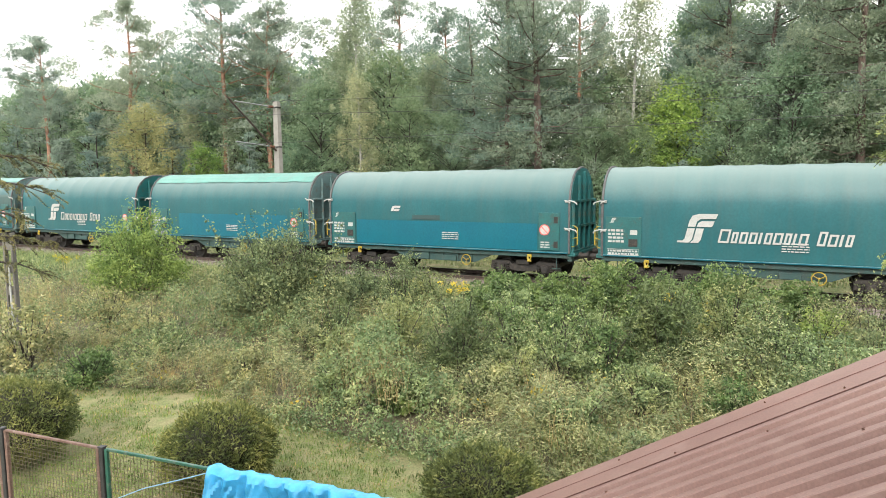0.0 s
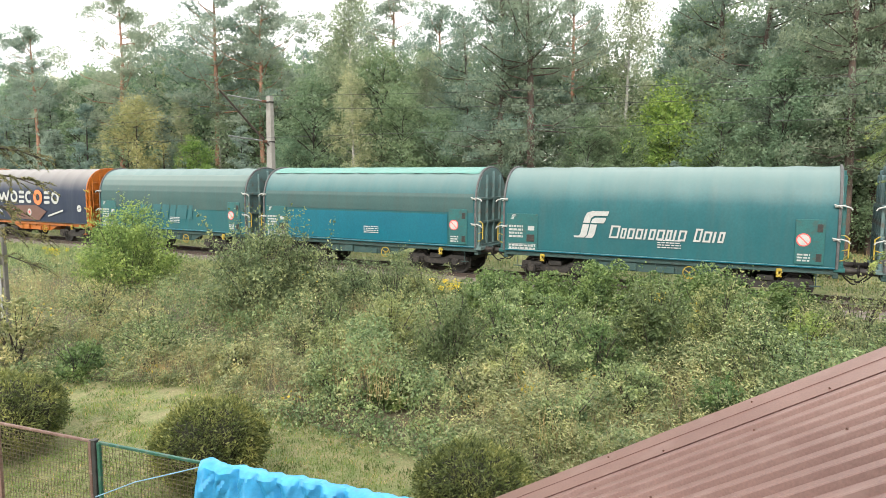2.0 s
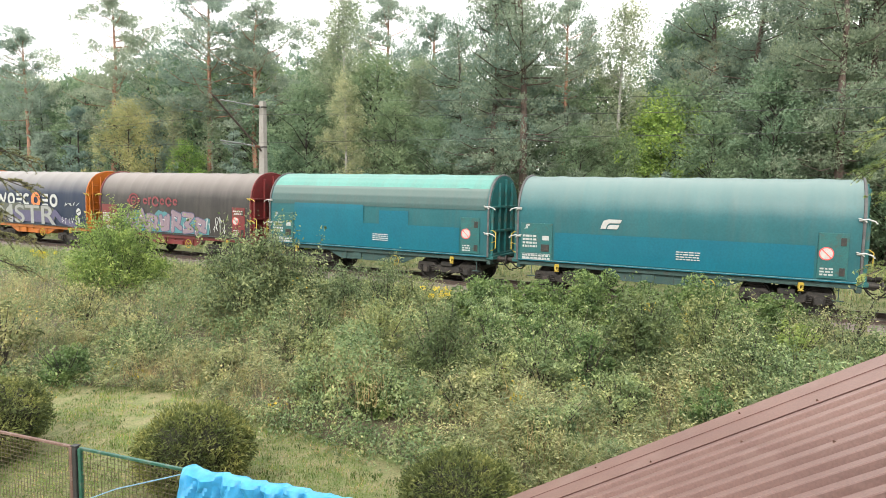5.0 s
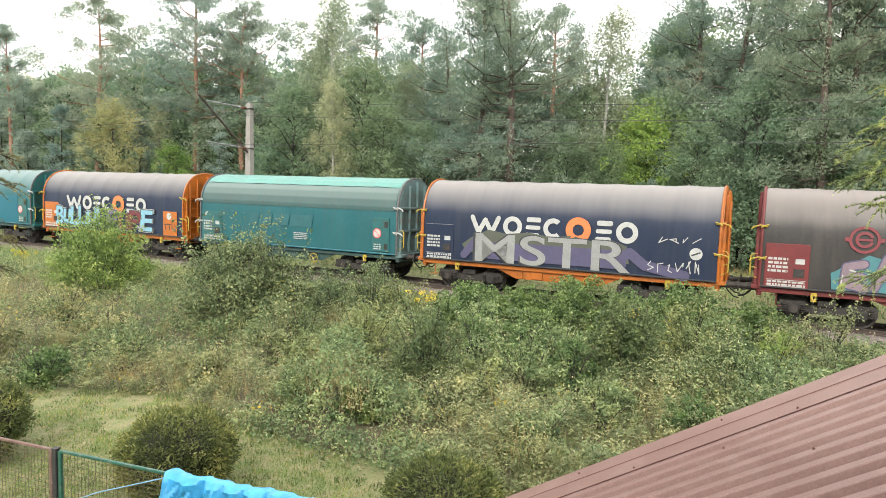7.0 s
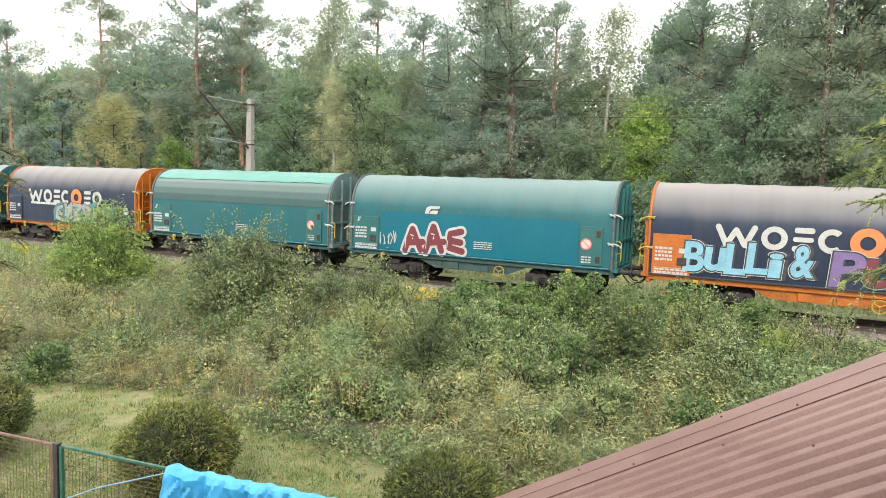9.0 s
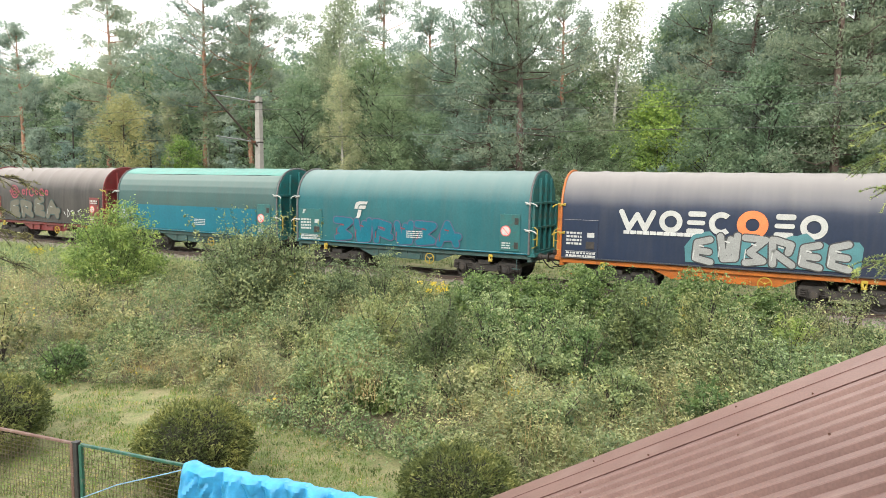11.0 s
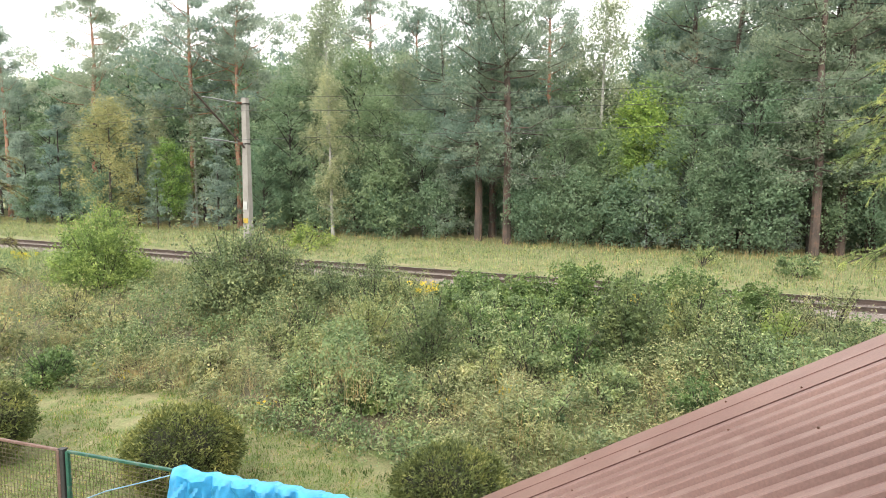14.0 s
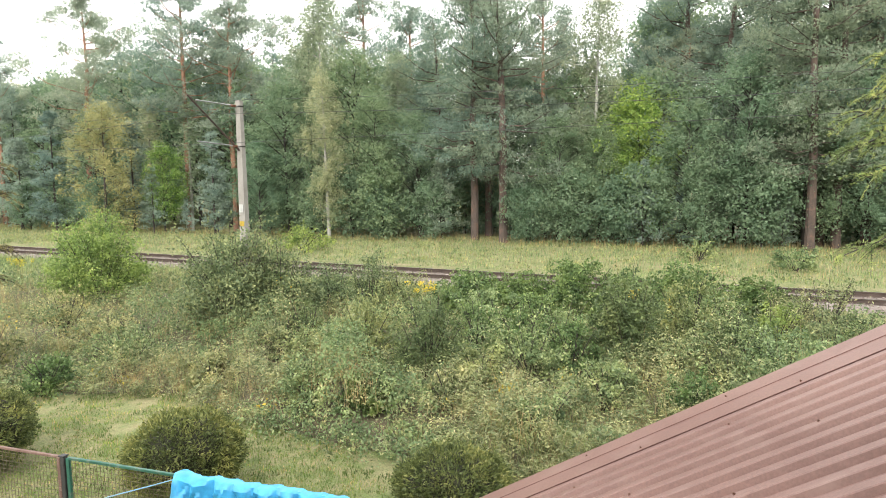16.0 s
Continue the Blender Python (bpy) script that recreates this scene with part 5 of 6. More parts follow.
def thicket():
    rng = np.random.default_rng(21)
    bramble, weed, tall, blades, dryb, yell = [], [], [], [], [], []
    n = 0
    while n < 6000:
        y = 8.0 + 20.0 * rng.uniform(0, 1) ** 1.35
        x = rng.uniform(-0.72, 0.80) * y
        h = weed_height(x, y)
        # lower growth in the shade before the round bush and the scrub
        for bx, by in ((4.2, 12.3), (0.2, 12.5), (6.0, 13.3)):
            h *= 1 - 0.62 * math.exp(-((x - bx) ** 2 / 0.9 + (y - by) ** 2 / 0.7))
        if h < 0.12:
            continue
        n += 1
        g = ground_z(x, y)
        sel = noise.noise((x * 0.35, y * 0.35, 17)) + rng.normal(0, 0.18)
        h *= rng.uniform(0.75, 1.2)
        k = 1.0 if y < 17 else 0.7
        if sel > 0.06:
            if rng.uniform() < 0.40:
                continue
            R = rng.uniform(0.18, 0.46)
            h = max(h, R * 0.9)
            pts, d = ball_points((x, y, g + h - R * 0.75), R, int(640 * k * R * (R + 0.15)) + 30, rng, 0.85, 0.75)
            pts = pts[d[:, 2] > -0.45]
            bramble.append(leaves(pts, 0.028 / k ** 0.5 * rng.uniform(0.72, 1.15), 0.62, rng, 1.2))
            m = int(16 * k)
            z = rng.uniform(0.15, 0.8, m) * h
            pts = np.stack([x + rng.normal(0, 0.2, m), y + rng.normal(0, 0.2, m), g + z], 1)
            weed.append(leaves(pts, 0.036, 0.5, rng, 1.0))
        elif sel > -0.36 or rng.uniform() < 0.65:
            m = int(58 * k)
            f = rng.uniform(0.25, 1, m)
            r = 0.05 + 0.15 * (1.05 - f)
            a = rng.uniform(0, math.tau, m)
            pts = np.stack([x + np.cos(a) * r + rng.normal(0, 0.04, m), y + np.sin(a) * r + rng.normal(0, 0.04, m), g + f * h * 1.15], 1)
            out = np.stack([np.cos(a), np.sin(a), np.full(m, 0.1)], 1)
            weed.append(leaves(pts, 0.036 / k ** 0.5, 0.28, rng, 1.2, out * 1.3))
        else:
            m = int(36 * k)
            a = rng.uniform(0, math.tau, m)
            b0 = np.stack([x + rng.normal(0, 0.10, m), y + rng.normal(0, 0.10, m), np.full(m, g)], 1)
            L = h * rng.uniform(0.6, 1.25, m)
            lean = rng.uniform(0.15, 0.8, m) * L
            tip = b0 + np.stack([np.cos(a) * lean, np.sin(a) * lean, L], 1)
            wv = np.stack([-np.sin(a), np.cos(a), np.zeros(m)], 1) * 0.0045
            tri = np.stack([b0 - wv, b0 + wv, tip], 1).reshape(-1, 3)
            (dryb if rng.uniform() < 0.45 else blades).append(tri)
        if rng.uniform() < (0.42 if x < -1.5 else 0.2):
            m = 12
            b0 = np.stack([x + rng.normal(0, 0.15, m), y + rng.normal(0, 0.15, m), np.full(m, g + h * 0.3)], 1)
            a = rng.uniform(0, math.tau, m)
            tip = b0 + np.stack([np.cos(a) * 0.28, np.sin(a) * 0.28, h * rng.uniform(0.5, 0.95, m)], 1)
            wv = np.stack([-np.sin(a), np.cos(a), np.zeros(m)], 1) * 0.0038
            dryb.append(np.stack([b0 - wv, b0 + wv, tip], 1).reshape(-1, 3))
    # a few yellow and orange leaves, in patches
    for x, y, m, r in ((-7.1, 12.2, 26, 0.16), (-5.7, 10.9, 0, 0.1), (-5.75, 12.9, 22, 0.13), (-6.4, 13.1, 18, 0.15), (-2.6, 11.2, 40, 0.22), (4.3, 12.5, 26, 0.16), (1.35, 9.7, 46, 0.22), (0.5, 10.6, 12, 0.15), (-9.5, 15.5, 20, 0.3), (-3.3, 17, 16, 0.3), (2.6, 11.2, 12, 0.2), (5.6, 14.2, 14, 0.2)):
        if m:
            m = m // 2
            pts, d = ball_points((x, y, ground_z(x, y) + weed_height(x, y) + 0.05), r, m, rng, 0.8, 0.4)
            yell.append(leaves(pts, 0.032, 0.6, rng, 1.0))
    for nm, V, mat, per, lab in (("bramble_thicket", bramble, "bramble", 4, "pale green bramble leaves over the waste ground"), ("weed_growth", weed, "weed", 4, "dense green weeds and nettles"), ("tall_grass", blades, "grass", 3, "tall green grass among the weeds"), ("dry_stalks", dryb, "dry", 3, "straw-coloured dry stalks and grass"), ("yellow_leaves", yell, "yellow_leaf", 4, "yellowed leaves among the weeds")):
        tagged(new(nm, soup(nm, np.concatenate(V), M[mat], per)), lab, "undergrowth", kind="stuff")
    # dark litter under the growth
    b = Build()
    cols, rows_ = 60, 34
    for j in range(rows_ + 1):
        for i in range(cols + 1):
            x = -19 + 34 * i / cols
            y0 = edge_y(x) + 0.25 + 0.2 * noise.noise((x, 0, 2))
            y1 = BASE.y - math.tan(radians(TURN)) * x - 3.4 / math.cos(radians(TURN))
            y = y0 + (y1 - y0) * j / rows_
            b.v.append((x, y, ground_z(x, y) + 0.012))
    w = cols + 1
    b.f = [(j * w + i, j * w + i + 1, (j + 1) * w + i + 1, (j + 1) * w + i) for j in range(rows_) for i in range(cols)]
    tagged(new("litter_ground", b.mesh("litter_ground", M["soil"], True)), "dark soil and dead stalks under the weeds", "ground", kind="structure")


thicket()


def shrub(name, label, x, y, width, height, mat, seed, n=46, per=60, leaf=0.05, stems=9, flat_=0.8, fringe=0.15, aspect=0.5, spray=0.65, reach=1.0):
    """A shrub: stems from the ground, leafy sprays that reach outward, and uneven clumps with gaps."""
    rng = np.random.default_rng(seed)
    ob = thing(name, label, "shrub", pose(x, y, ground_z(x, y) - 0.03))
    st, V = Build(), []
    tips = []
    for k in range(stems):
        a = rng.uniform(0, math.tau)
        r = width / 2 * rng.uniform(0.3, 0.85)
        e = Vector((math.cos(a) * r, math.sin(a) * r, height * rng.uniform(0.6, 0.98) * reach))
        st.tube([(rng.normal(0, 0.08), rng.normal(0, 0.08), 0), (e.x * 0.45, e.y * 0.45, e.z * 0.55), e], [0.018, 0.012, 0.004], 5, False)
        tips.append(e)
    for k in range(n):
        d = rng.normal(0, 1, 3)
        d /= np.linalg.norm(d)
        d[2] = abs(d[2]) * 1.1 - 0.26
        q = rng.uniform(0.45, 1.0)
        c = np.array([d[0] * width / 2 * q, d[1] * width / 2 * q, height * (0.28 + 0.84 * d[2] * q)])
        c[2] = max(0.15, c[2])
        size = (width + height) / 4.5
        if rng.uniform() < spray:
            back = c * np.array([0.62, 0.62, 0.70])
            tip = c + np.array([d[0] * 0.16, d[1] * 0.16, rng.uniform(0.05, 0.42)]) * size
            st.tube([Vector(back), Vector((back + tip) / 2), Vector(tip)], [0.009, 0.006, 0.003], 3, False)
            f = rng.uniform(0.0, 1.0, per)
            pts = back + (tip - back) * f[:, None] + rng.normal(0, 1, (per, 3)) * (0.045 + 0.11 * (1.05 - f))[:, None] * size
            V.append(leaves(pts, leaf * 0.92, aspect, rng, 1.0))
            continue
        pts, dd = ball_points(c, rng.uniform(0.16, 0.32) * size * (1.15 if spray < 0.2 else 1), per, rng, flat_, 0.3 if spray > 0.2 else 0.75)
        V.append(leaves(pts, leaf, aspect, rng, 1.0))
    for e in tips:
        m = int(per * fringe * 2)
        f = rng.uniform(0.6, 1.12, m)
        pts = np.stack([e.x * f, e.y * f, e.z * f], 1) + rng.normal(0, 0.07, (m, 3))
        V.append(leaves(pts, leaf, aspect, rng, 0.8))
    tagged(part("stemwork", st.mesh("stemwork", M["bark_dark"]), ob), kind="stuff")
    part("foliage", soup("foliage", np.concatenate(V), M[mat], 4), ob)
    return ob


shrub("elder_shrub", "bright light-green bushy shrub near the track", -11.15, 23.6, 3.7, 3.35, "bush_lime", 1, 240, 90, 0.048, spray=0.5)
shrub("hazel_shrub", "large dark-leaved shrub with upright twigs", -5.0, 18.2, 3.7, 2.8, "hazel", 2, 230, 95, 0.042, 20, 0.8, 0.3, 0.55, 0.42, 1.18)
shrub("hazel_shrub", "dark shrub with yellow-tipped upright twigs", -3.8, 18.6, 2.7, 2.35, "hazel", 12, 120, 90, 0.042, 12, 0.8, 0.35, 0.55, 0.42, 1.25)
for i, (x, y, w, h) in enumerate(((-2.4, 20.0, 2.0, 1.75), (-1.3, 19.6, 2.0, 1.95), (-0.4, 19.0, 1.6, 1.6))):
    shrub("willow_shrub", "thin grey-green willow scrub by the track", x, y, w, h, "hazel", 20 + i, 75, 80, 0.038, 12, 0.9, 0.4, 0.4, 0.5)
for i, (x, y, w, h) in enumerate(((1.6, 19.3, 2.6, 1.35), (3.0, 18.8, 2.6, 1.45), (4.6, 18.3, 2.4, 1.85), (6.0, 17.6, 2.5, 1.55), (7.2, 17.0, 2.5, 1.85), (8.6, 16.1, 2.1, 1.55))):
    shrub("creeper_mound", "scrub overgrown by dark green creeper", x, y, w, h, "creeper", 30 + i, 110, 125, 0.036, 5, 0.8, 0.1, 0.7, 0.12)
shrub("round_bush", "dark rounded bush overgrown with creeper", 4.45, 13.2, 1.9, 2.15, "bush_dark", 40, 140, 100, 0.036, spray=0.3)
shrub("green_scrub", "feathery grey-green scrub plant", 0.25, 13.4, 1.8, 1.95, "bush_dark", 41, 85, 85, 0.05, 12, 1.1, 0.5, 0.25)
shrub("green_scrub", "feathery grey-green scrub plant", -1.1, 14.6, 1.9, 1.7, "bush", 42, 56, 80, 0.05, 10, 1.0, 0.4, 0.28)
shrub("leafy_scrub", "dull green leafy scrub plant", 6.2, 14.3, 1.7, 2.1, "bush", 43, 56, 90, 0.038, 10)
shrub("leafy_scrub", "dull green leafy scrub plant", 9.6, 14.7, 2.0, 1.75, "weed", 44, 40, 90, 0.038, 10)
shrub("leafy_scrub", "dull green leafy scrub plant", 11.6, 13.6, 2.2, 1.4, "bush", 45, 40, 90, 0.038, 10)
shrub("leafy_scrub", "pale green leafy scrub plant", 2.3, 12.8, 1.9, 1.5, "bramble", 46, 36, 90, 0.038, 8)
shrub("leafy_scrub", "pale green leafy scrub plant", 1.9, 16.6, 2.6, 1.5, "bramble", 47, 46, 90, 0.038, 8)
shrub("leafy_scrub", "dull green leafy scrub plant", -9.3, 14.2, 1.7, 1.7, "weed", 60, 40, 70, 0.045, 10)
shrub("leafy_scrub", "pale green bramble bush at the lawn edge", 1.9, 10.0, 1.3, 0.95, "bramble", 61, 52, 80, 0.031, 8)
shrub("leafy_scrub", "pale green bramble bush at the lawn edge", -1.9, 12.0, 1.6, 1.1, "bramble", 62, 52, 80, 0.031, 8)
shrub("leafy_scrub", "pale green bramble bush among the weeds", -6.3, 14.6, 1.8, 1.1, "bramble", 63, 52, 80, 0.031, 8)
shrub("leafy_scrub", "pale green bramble bush among the weeds", 3.4, 11.2, 1.4, 1.0, "bramble", 64, 52, 80, 0.031, 8)
shrub("leafy_scrub", "dull green leafy scrub plant", -3.2, 15.2, 1.6, 1.2, "weed", 65, 52, 80, 0.031, 8)
for i, (x, y, w_, h_, m_) in enumerate(((-7.6, 16.4, 1.8, 1.3, "weed"), (-9.6, 18.2, 2.0, 1.4, "weed"), (-2.2, 13.6, 1.5, 1.2, "bush"), (1.2, 12.0, 1.3, 1.1, "bush"), (3.3, 14.6, 1.6, 1.45, "bramble"), (7.6, 13.4, 1.6, 1.5, "bush_lime"), (8.6, 14.6, 1.5, 1.5, "weed"), (-4.2, 13.4, 1.3, 0.95, "weed"), (5.4, 12.3, 1.4, 1.25, "bush"), (2.4, 14.3, 1.5, 1.45, "creeper"), (3.3, 13.3, 1.3, 1.35, "creeper"), (6.5, 12.9, 1.4, 1.6, "bush_dark"), (1.5, 15.4, 1.6, 1.35, "creeper"), (-2.6, 15.8, 1.5, 1.4, "bush_dark"), (7.3, 15.2, 1.8, 1.6, "creeper"), (3.1, 16.4, 1.8, 1.4, "creeper"), (5.6, 15.9, 1.8, 1.5, "creeper"), (9.3, 13.0, 1.6, 1.4, "bush_dark"), (0.6, 11.5, 1.1, 0.95, "weed"), (-7.4, 13.2, 1.2, 0.85, "creeper"), (-0.9, 11.6, 1.1, 0.8, "creeper"), (6.9, 11.8, 1.5, 1.35, "bush_dark"), (8.1, 12.2, 1.6, 1.5, "hazel"), (9.4, 12.2, 1.6, 1.5, "bush_dark"), (5.7, 11.3, 1.3, 1.1, "hazel"), (7.4, 10.9, 1.3, 1.2, "hazel"), (10.6, 12.6, 1.7, 1.5, "hazel"), (4.7, 10.6, 1.1, 0.95, "creeper"))):
    shrub("wild_shrub", "wild green shrub among the weeds", x, y, w_, h_, m_, 70 + i, 46, 80, 0.034, 9)
shrub("meadow_shrub", "low green shrub in the meadow beyond the track", *bearing(-9.5, 6.0).xy, 4.2, 1.6, "bush_lime", 48, 40, 60, 0.07)
shrub("meadow_shrub", "low pale shrub in the meadow beyond the track", *bearing(31.0, 6.5).xy, 2.6, 1.0, "bramble", 49, 26, 60, 0.06)
shrub("meadow_shrub", "low pale shrub in the meadow beyond the track", *bearing(24.0, 8.5).xy, 2.0, 1.0, "bramble", 50, 22, 50, 0.06)


def goldenrod(x, y, seed):
    rng = np.random.default_rng(seed)
    ob = thing("goldenrod", "goldenrod plant with bright yellow flower heads", "flower", pose(x, y, ground_z(x, y)))
    st, V = Build(), []
    for k in range(16):
        e = Vector((rng.normal(0, 0.2), rng.normal(0, 0.15), rng.uniform(0.95, 1.3)))
        st.tube([(e.x * 0.5, e.y * 0.5, 0), e], [0.008, 0.005], 4, False)
        pts, d = ball_points(e, 0.10, 30, rng, 0.7, 0.1)
        V.append(leaves(pts, 0.022, 0.6, rng, 1.0))
    tagged(part("stemwork", st.mesh("stemwork", M["weed"]), ob), kind="stuff")
    tagged(part("flowers", soup("flowers", np.concatenate(V), M["flower"], 4), ob, "yellow flower heads"), kind="stuff")


M["flower"] = leafy("yellow_flowers", [(0.46, 0.36, 0.03), (0.55, 0.45, 0.04), (0.5, 0.42, 0.06)], 0.3)
goldenrod(0.25, 18.3, 1)
goldenrod(-15.3, 26.0, 3)


def grass_field():
    """Meadow beyond the track, the verge this side of it, and the garden lawn."""
    rng = np.random.default_rng(33)

    def blades(x, y, z, L, wd, lean):
        m = len(x)
        a = rng.uniform(0, math.tau, m)
        b0 = np.stack([x, y, z], 1)
        k = rng.uniform(0.1, 1, m) * lean * L
        tip = b0 + np.stack([np.cos(a) * k, np.sin(a) * k, L], 1)
        wv = np.stack([-np.sin(a), np.cos(a), np.zeros(m)], 1) * wd[:, None]
        return np.stack([b0 - wv, b0 + wv, tip], 1).reshape(-1, 3)

    def field(n, s0, s1, l0, l1, hmin, hmax, width):
        s, l = rng.uniform(s0, s1, n), rng.uniform(l0, l1, n)
        X = BASE.x + ALONG.x * s + AWAY.x * l
        Y = BASE.y + ALONG.y * s + AWAY.y * l
        keep = np.array([noise.noise((x * 0.8, y * 0.8, 4)) > -0.45 for x, y in zip(X, Y)])
        X, Y = X[keep], Y[keep]
        Z = np.array([ground_z(x, y) for x, y in zip(X, Y)])
        return blades(X, Y, Z, rng.uniform(hmin, hmax, len(X)), np.full(len(X), width), 0.5)

    far = field(60000, -60, 34, 2.9, 15.5, 0.06, 0.26, 0.012)
    dry = np.concatenate([field(9000, -60, 34, 3.5, 12.5, 0.1, 0.36, 0.009), field(9000, -60, 34, 11.5, 15.5, 0.15, 0.65, 0.007)])
    near = field(26000, -34, 4, -7.5, -2.5, 0.15, 0.50, 0.012)
    near2 = field(6000, -34, 16, -4.0, -2.3, 0.15, 0.40, 0.012)
    tagged(new("meadow_grass", soup("meadow_grass", np.concatenate([far, near, near2]), M["grass"], 3)), "rough meadow grass along the track", "grass", kind="stuff")
    tagged(new("dry_meadow_grass", soup("dry_meadow_grass", dry, M["dry"], 3)), "dry reddish seed grass before the forest", "grass", kind="stuff")
    # low broad-leaved weeds in the meadow and on the verge
    V = []
    for k in range(1500):
        p = plan(rng.uniform(-56, 30), rng.uniform(2.9, 13.5) if k % 3 else rng.uniform(-5.0, -2.4))
        if noise.noise((p.x * 0.3, p.y * 0.3, 12)) < -0.12:
            continue
        r = rng.uniform(0.15, 0.5)
        pts, d = ball_points((p.x, p.y, ground_z(p.x, p.y) + r * 0.25), r, 26, rng, 0.6, 0.5)
        V.append(leaves(pts, 0.055, 0.45, rng, 1.0))
    tagged(new("meadow_weeds", soup("meadow_weeds", np.concatenate(V), M["bush"], 4)), "low broad-leaved weeds in the meadow", "undergrowth", kind="stuff")
    n = 90000
    Y = rng.uniform(5.5, 14.5, n)
    X = rng.uniform(-0.75, 0.32, n) * Y
    keep = np.array([y < edge_y(x) + 0.6 and noise.noise((x * 1.1, y * 1.1, 8)) + 0.35 * noise.noise((x * 4, y * 4, 8)) > -0.30 for x, y in zip(X, Y)])
    X, Y = X[keep], Y[keep]
    Z = np.array([ground_z(x, y) for x, y in zip(X, Y)])
    tuft = np.array([0.035 + 0.05 * max(0, noise.noise((x * 1.7, y * 1.7, 1)) + 0.15) for x, y in zip(X, Y)])
    m = rng.uniform(0, 1, len(X)) < 0.14
    for nm, k, mat, lab in (("lawn_grass", ~m, "lawn", "short mown garden grass"), ("lawn_straw", m, "dry", "dry straw in the mown lawn")):
        tagged(new(nm, soup(nm, blades(X[k], Y[k], Z[k], tuft[k] * rng.uniform(0.6, 1.3, k.sum()), np.full(k.sum(), 0.006), 0.9), M[mat], 3)), lab, "grass", kind="stuff")


M["lawn"] = leafy("lawn_blades", [(0.078, 0.135, 0.03), (0.129, 0.198, 0.048), (0.193, 0.239, 0.078)], 0.42)
grass_field()


# ---- garden ----
def clipped_ball(x, y, r, h, seed):
    rng = np.random.default_rng(seed)
    ob = thing("clipped_conifer", "clipped ball-shaped dark green conifer on the lawn", "shrub", pose(x, y, ground_z(x, y)), "clipped conifers on the lawn")
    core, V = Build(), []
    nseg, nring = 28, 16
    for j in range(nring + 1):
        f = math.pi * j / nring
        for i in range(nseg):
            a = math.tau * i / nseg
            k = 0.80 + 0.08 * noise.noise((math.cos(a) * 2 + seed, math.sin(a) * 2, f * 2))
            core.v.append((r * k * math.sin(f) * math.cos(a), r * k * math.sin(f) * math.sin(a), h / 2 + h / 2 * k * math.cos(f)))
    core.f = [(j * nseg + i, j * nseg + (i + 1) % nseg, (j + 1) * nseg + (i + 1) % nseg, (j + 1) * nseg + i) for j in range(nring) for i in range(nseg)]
    # solid dark lump; the shade between the sprigs is put into its colour
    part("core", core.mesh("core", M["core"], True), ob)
    d = rng.normal(0, 1, (5600, 3))
    d /= np.linalg.norm(d, axis=1)[:, None]
    d = d[d[:, 2] > -0.8]
    bumps = np.array([0.93 + 0.09 * noise.noise((q[0] * 2.6 + seed, q[1] * 2.6, q[2] * 2.6)) + 0.10 * noise.noise((q[0] * 5.5, q[1] * 5.5 + seed, q[2] * 9)) + 0.04 * noise.noise((q[0] * 14, q[1] * 14 + seed, q[2] * 18)) for q in d])
    c = d * bumps[:, None] * np.array([r, r, h / 2]) + np.array([0, 0, h / 2])
    # sprigs: each a fan of small needles
    for k in range(4):
        side = rng.normal(0, 0.030, c.shape)
        V.append(leaves(c + side + d * rng.uniform(-0.03, 0.05, (len(d), 1)), 0.030, 0.28, rng, 0, d * 0.9 + np.array([0, 0, 0.12])))
    part("foliage", soup("foliage", np.concatenate(V), M["yew"], 4), ob)


M["core"] = mottled("dark_inner_shade", (0.012, 0.014, 0.006), (0.025, 0.025, 0.012), 6, 0.95)
clipped_ball(-3.10, 8.60, 0.76, 1.18, 1)
clipped_ball(0.42, 7.65, 0.74, 0.92, 2)
clipped_ball(-6.62, 9.60, 0.92, 1.22, 3)


def fence():
    ob = thing("garden_fence", "steel-framed wire mesh garden fence, partly green", "fence")
    pts = [Vector((-6.25, 7.60, 0)), Vector((-4.98, 7.10, 0)), Vector((-3.57, 6.55, 0)), Vector((-2.10, 5.98, 0)), Vector((-0.62, 5.40, 0)), Vector((0.55, 4.95, 0))]
    u = (pts[2] - pts[1]).normalized()
    for i, p in enumerate(pts):
        b = Build().box((p.x, p.y, 0.742), (0.055, 0.055, 1.484), Euler((0, 0, math.atan2(u.y, u.x))).to_matrix(), 0.006)
        b.box((p.x, p.y, 1.489), (0.065, 0.065, 0.012), Euler((0, 0, math.atan2(u.y, u.x))).to_matrix())
        part("post", b.mesh("post", M["tar"]), ob, "black steel post")
    for i, (a, c) in enumerate(zip(pts, pts[1:])):
        mat = "rust_paint" if i < 2 else "green_paint"
        a2, c2 = a + u * 0.06, c - u * 0.06
        z0, z1 = 0.10, 1.47
        turn = Euler((0, 0, math.atan2(u.y, u.x))).to_matrix()
        mid = (a2 + c2) / 2
        L = (c2 - a2).length
        pn = Build()
        for z in (z0, z1):
            pn.box((mid.x, mid.y, z), (L, 0.03, 0.028), turn, 0.004)
        for q in (a2, c2):
            pn.box((q.x, q.y, (z0 + z1) / 2), (0.04, 0.035, z1 - z0), turn, 0.004)
        fr = part("panel_frame", pn.mesh("panel_frame", M[mat]), ob)
        ms = Build()
        nv, nh = int(L / 0.045), int((z1 - z0) / 0.045)
        for k in range(1, nv):
            q = a2 + u * (k * L / nv)
            ms.box((q.x, q.y, (z0 + z1) / 2), (0.0035, 0.0035, z1 - z0))
        for k in range(1, nh):
            ms.box((mid.x, mid.y, z0 + k * (z1 - z0) / nh), (L, 0.0035, 0.0035), turn)
        part("wire_mesh", ms.mesh("wire_mesh", M["mesh_wire"]), fr, "square wire mesh")
    return u


